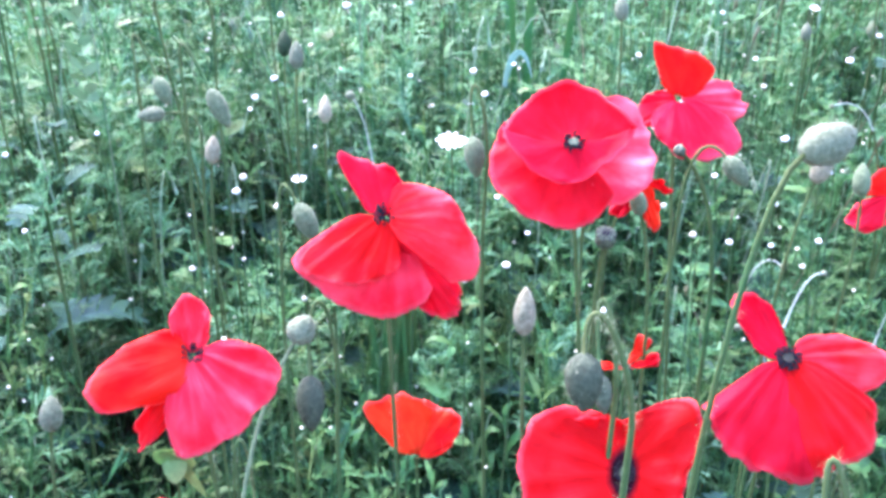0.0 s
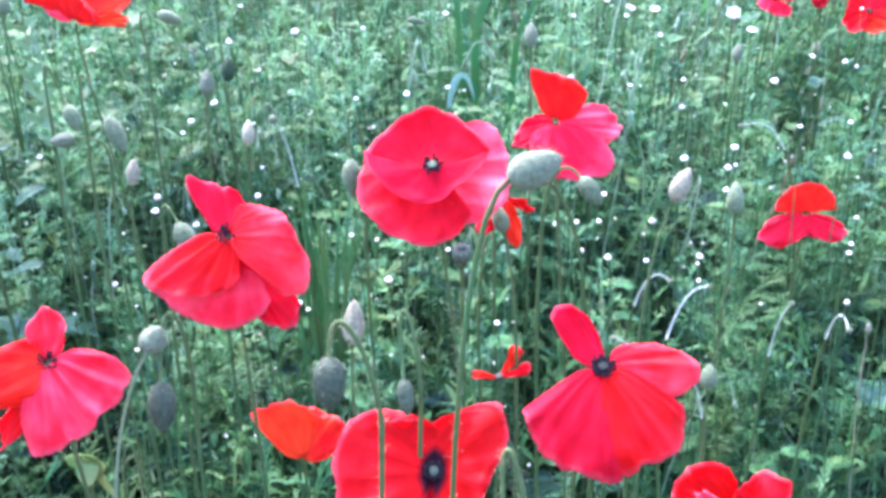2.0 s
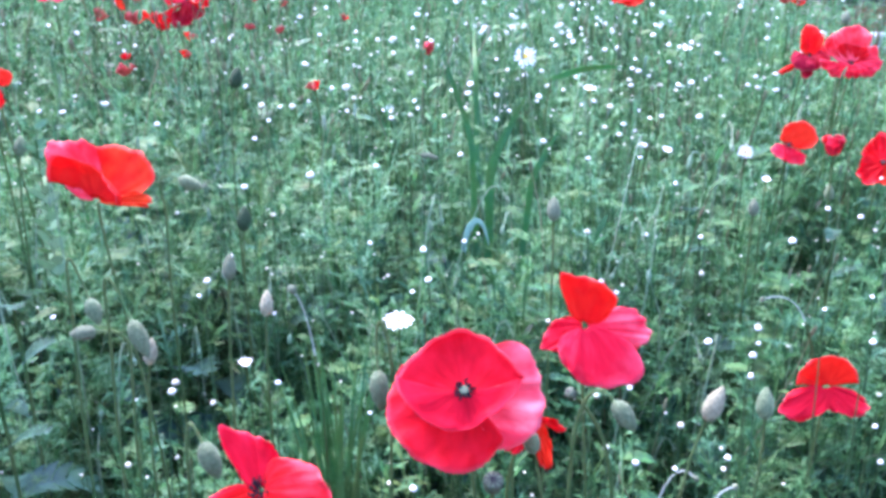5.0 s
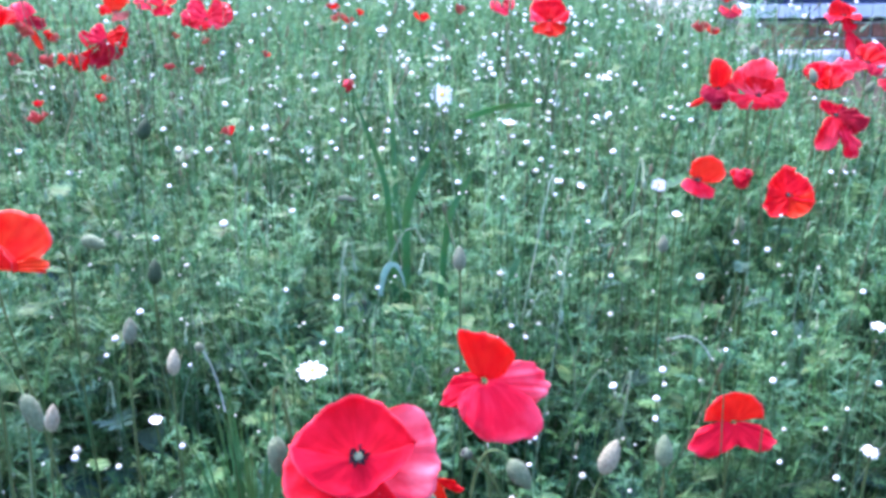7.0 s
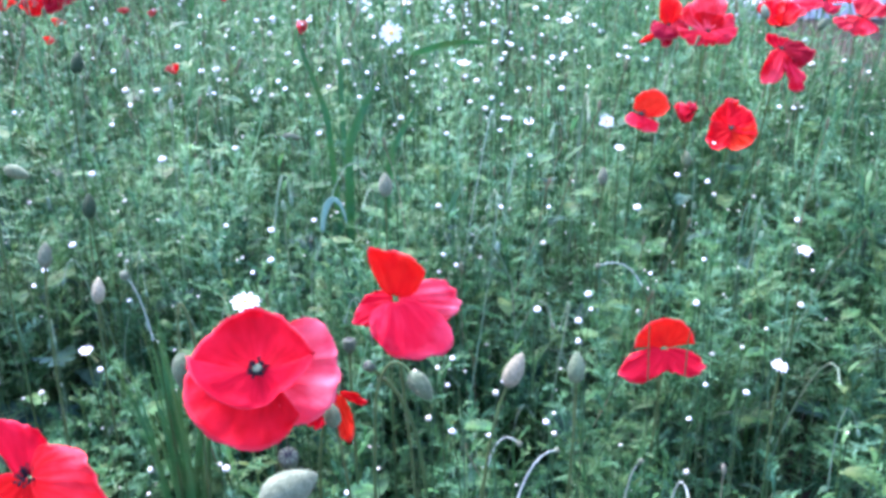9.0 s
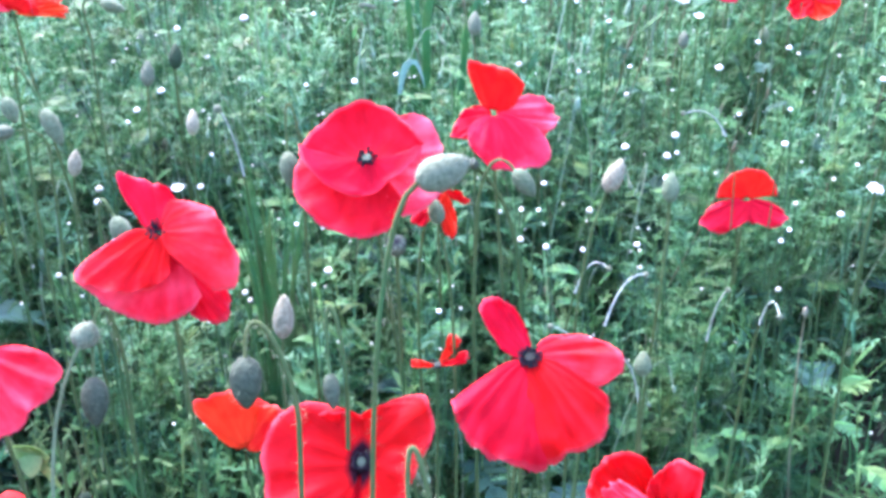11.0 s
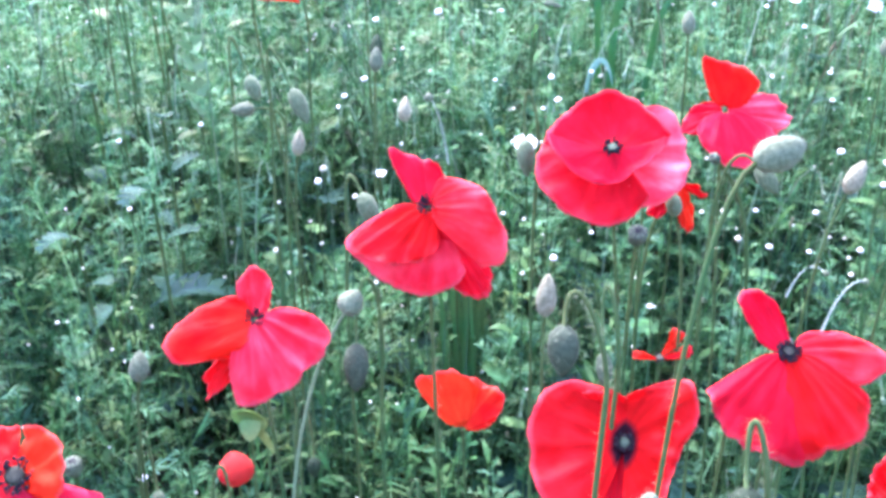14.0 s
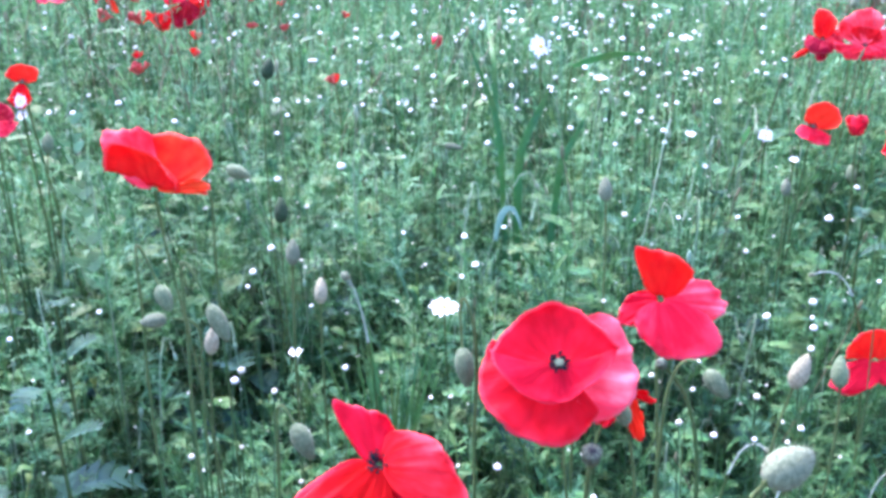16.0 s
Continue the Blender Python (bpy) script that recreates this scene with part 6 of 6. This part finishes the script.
def tuft(seed):
    """A tuft of short grass, one unit wide."""
    rng = random.Random(seed)
    verts, tris = [], []
    for _ in range(9):
        a = Vector((rng.uniform(-0.5, 0.5), rng.uniform(-0.5, 0.5), 0))
        w = rng.uniform(0, 6.283)
        side = Vector((math.cos(w), math.sin(w), 0)) * 0.045
        b = a + Vector((rng.uniform(-0.3, 0.3), rng.uniform(-0.3, 0.3), rng.uniform(0.5, 1.0)))
        ribbon(verts, tris, a, b, side, 0.15)
    return np.array([tuple(v) for v in verts]), np.array(tris)


SHOOTS = [mayweed_shoot(k, 16, 6, True) for k in range(10)]
SHOOTS_MID = [mayweed_shoot(20 + k, 13, 4, False) for k in range(8)]
LANCE = [lance_shoot(60 + k, 13) for k in range(10)]
FEATHER_FAR = [mayweed_plant(20 + k, 9, 4) for k in range(8)]
BLADES = [grass_blade(k) for k in range(8)]
LOBED = [lobed_leaf(k) for k in range(5)]
OVAL = [oval_leaf(k) for k in range(5)]
THIN = [thin_stem(k) for k in range(8)]

for n, (x, y, z, size, turn) in enumerate(((-0.205, 0.63, 0.335, 0.05, 4.4), (-0.31, 0.78, 0.36, 0.05, 4.9), (-0.25, 0.60, 0.31, 0.045, 4.0), (-0.22, 0.70, 0.365, 0.045, 5.2), (0.30, 0.95, 0.36, 0.045, 4.7), (0.42, 0.90, 0.36, 0.04, 4.2))):
    plant = tagged(new("poppy_leaf_rosette"), "large blue-green lobed poppy leaves on a stalk", "leaf", "large blue-green leaves")
    plant.location = (x, y, 0)
    v, f = tube(bezier(Vector((0, 0, -0.01)), Vector((0.01, 0, z * 0.4)), Vector((0, 0.01, z * 0.7)), Vector((0, 0, z)), 8), 0.0016, 0.0012)
    part("stalk", mesh("stalk", v, f, STEM), plant)
    for m in range(3):
        tv, tt = LOBED[(n + m) % 5]
        leaf = part("leaf", big_mesh("leaf", tv * size * 0.68, tt, BLUELEAF), plant)
        leaf.matrix_basis = Matrix.Translation((0, 0, z * (1 - 0.12 * m))) @ Matrix.Rotation(turn + 1.9 * m, 4, "Z")

scatter("mayweed_foliage", SHOOTS, np.concatenate([shoots(1, 170, -0.34, 0.50, 0.40, 0.55, 0.85), shoots(21, 800, -0.42, 0.62, 0.60, 0.95, 0.95)]), MAYWEED, "dense feathery grey-green mayweed foliage", "foliage")
scatter("mayweed_foliage", SHOOTS_MID, np.concatenate([shoots(2, 1750, -0.62, 0.95, 0.95, 1.5, 1.05), shoots(65, 1300, -0.85, 1.05, 1.5, 2.1, 1.25)]), MAYWEED, "dense feathery mayweed foliage in the middle of the bed", "foliage")
scatter("leafy_weeds", LANCE + SHOOTS_MID, np.concatenate([shoots(25, 300, -0.36, 0.52, 0.50, 0.66, 0.9, thin=0.0), shoots(22, 130, -0.34, 0.50, 0.40, 0.55, 0.9), shoots(23, 420, -0.42, 0.62, 0.55, 0.95, 1.0), shoots(24, 700, -0.75, 1.05, 0.95, 2.0, 1.1)]), LEAFY, "leafy green weeds with narrow pointed leaves", "foliage")
scatter("mayweed_foliage", FEATHER_FAR, np.concatenate([spots(3, 2600, -1.7, 1.5, 2.05, 3.2, 0.08, 1.0, 0.14), spots(16, 1300, -2.4, 0.9, 3.2, 6.0, 0.14, 1.0, 0.14), spots(4, 800, -1.5, -0.45, -0.5, 2.0, 0.08, 1.0, 0.14), spots(5, 700, 0.66, 1.5, -0.5, 1.5, 0.08, 1.0, 0.14), spots(6, 250, -0.45, 0.65, -0.6, 0.24, 0.05, 0.9, 0.14)]), MAYWEED, "feathery mayweed foliage at the edges of the bed", "foliage")
# weeds in the darkened green, painting shade near the front, low down and far left
scatter("dark_weeds", SHOOTS_MID + LANCE, np.concatenate([shoots(61, 900, -0.38, 0.62, 0.22, 0.60, 0.8, 0.4, 0.25, 0.75, 0.1), shoots(62, 750, -0.45, 0.65, 0.60, 1.0, 1.0, 0.4, 0.3, 0.85, 0.1), shoots(66, 420, -0.95, -0.22, 1.35, 2.3, 1.2, 0.3, 0.6, 1.08, 0.1), shoots(63, 150, -0.7, 0.95, 1.0, 1.7, 1.1, 0.3, 0.4, 0.95, 0.1)]), SHADELEAF, "feathery weeds in a green darkened for shade", "foliage")
scatter("grass_blades", BLADES, np.concatenate([spots(7, 170, -0.45, 0.65, 0.35, 1.0, 0.30, 0.86, 0.3), spots(8, 320, -0.8, 1.1, 1.0, 2.2, 0.32, 0.95, 0.2), spots(9, 1500, -1.7, 1.8, 2.2, 3.6, 0.45, 0.9, 0.2)]), GRASS, "thin green grass blades", "grass")
scatter("broad_leaves", LOBED, np.concatenate([lifted(spots(10, 420, -0.45, 0.10, 0.40, 1.1, 0.06, 0.2, 0.3), 10), lifted(spots(11, 180, 0.0, 0.6, 0.42, 1.1, 0.05, 0.18, 0.3), 11)]), BLUELEAF, "blue-green lobed poppy leaves", "leaves")
scatter("cut_leaves", LOBED, np.concatenate([lifted(spots(31, 520, -0.42, 0.62, 0.42, 1.0, 0.030, 0.045, 0.35), 31, 0.45, 1.0), lifted(spots(32, 700, -0.75, 1.05, 1.0, 2.0, 0.034, 0.045, 0.35), 32, 0.5, 1.0)]), LEAFY, "small deeply cut green leaves", "leaves")
scatter("oval_leaves", OVAL, np.concatenate([lifted(spots(12, 300, -0.40, 0.6, 0.40, 1.0, 0.015, 0.045, 0.3), 12), lifted(spots(13, 400, -0.8, 1.0, 1.0, 2.0, 0.018, 0.05, 0.3), 13)]), LEAFY, "small oval green leaves", "leaves")
scatter("thin_stems", THIN, np.concatenate([spots(14, 90, -0.42, 0.60, 0.36, 1.0, 0.24, 1.08, 0.16), spots(15, 90, -0.75, 1.05, 1.0, 2.0, 0.30, 1.08, 0.16)]), PALESTEM, "thin pale green stems with small tips", "stems")
scatter("dry_stems", THIN, np.concatenate([spots(51, 60, 0.02, 0.55, 0.36, 0.95, 0.22, 1.06, 0.25), spots(52, 130, 0.25, 0.95, 0.95, 2.0, 0.28, 1.08, 0.2), spots(53, 130, -0.75, 0.4, 1.1, 2.2, 0.32, 1.10, 0.2), spots(54, 130, -0.9, -0.15, 1.2, 2.2, 0.32, 1.16, 0.15)]), STRAW, "dry straw-coloured stems among the green", "stems")
scatter("bent_stalks", [bent_stalk(k) for k in range(8)], np.concatenate([spots(41, 90, 0.02, 0.30, 0.42, 0.95, 0.26, 1.10, 0.15), spots(44, 30, 0.40, 0.52, 0.5, 0.95, 0.26, 1.10, 0.15), spots(42, 50, -0.40, 0.02, 0.45, 0.95, 0.26, 1.08, 0.15), spots(43, 60, -0.5, 0.8, 0.95, 1.7, 0.30, 1.08, 0.12)]), PALESTEM, "thin pale stalks arching over the green", "stems")

# short grass round the bed, out to the path's end of the view
g = np.random.default_rng(50)
n = 11000
lx, ly = g.uniform(-5.5, 5.5, n), g.uniform(-4, 8.5, n)
outside = ((lx < -0.9) | (lx > 1.0) | (ly < -0.4) | (ly > 2.4)) & ~((lx > 1.2) & (lx < 4.6) & (ly > 3.6)) & (np.hypot(lx - 0.08, ly) > 0.25) & ~((lx > 0.35 * ly) & (ly > 1.8) & (lx < 2.4) & (ly < 4.2))
lawn = np.stack([lx, ly, np.full(n, -0.012), g.uniform(0, 6.283, n), np.abs(g.normal(0, 0.2, n)), g.uniform(0, 6.283, n), g.uniform(0.22, 0.42, n), g.uniform(0.04, 0.09, n)], -1)[outside]
scatter("short_grass", [tuft(k) for k in range(6)], lawn, GRASS, "short rough grass round the flower bed", "grass")

# the white heads furthest back, too small to tell apart
dv, df = lathe([(-0.3, 0.2), (-0.1, 0.48), (0.1, 0.5), (0.3, 0.36), (0.4, 0.05)], Vector((0.1, -0.25, 1)), Vector((0, 0, 0)), 8)
dt = [(q[0], q[i], q[i + 1]) for q in df for i in range(1, len(q) - 1)]
scatter("far_mayweed_heads", [(np.array([tuple(v) for v in dv]), np.array(dt))], np.array(far_heads), WHITE, "small white mayweed heads at the back of the bed", "white flowers")
tiny = spots(91, 320, -0.40, 0.62, 0.48, 1.0, 1.0, 1.06, 0.1, thin=0.0)
tiny = np.concatenate([tiny, spots(92, 420, -0.62, 0.95, 1.0, 1.7, 1.3, 1.05, 0.1)])
heads = tiny.copy()
heads[:, 2], heads[:, 6], heads[:, 7] = tiny[:, 7], tiny[:, 6] * 0.0021, tiny[:, 6] * 0.0021
scatter("tiny_mayweed_buds", [(np.array([tuple(v) for v in dv]), np.array(dt))], heads, CREAM, "tiny unopened whitish mayweed buds over the green", "white flowers")
fine_stem = np.array([(-0.0006, 0, 0), (0.0006, 0, 0), (0.0004, 0, 1), (-0.0004, 0, 1), (0, -0.0006, 0), (0, 0.0006, 0), (0, 0.0004, 1), (0, -0.0004, 1)])
tiny[:, 6], tiny[:, 4] = 1.0, 0.0
scatter("tiny_bud_stems", [(fine_stem, np.array([(0, 1, 2), (0, 2, 3), (4, 5, 6), (4, 6, 7)]))], tiny, GREENSTEM, "hair-thin stems of the tiny buds", "stems")
far_stems = np.array([(x, y, 0, t, 0.05, b, 0.3, z) for x, y, z, t, a, b, c, d in far_heads])
scatter("far_mayweed_stems", THIN, far_stems, GREENSTEM, "thin green stems of the far white heads", "stems")
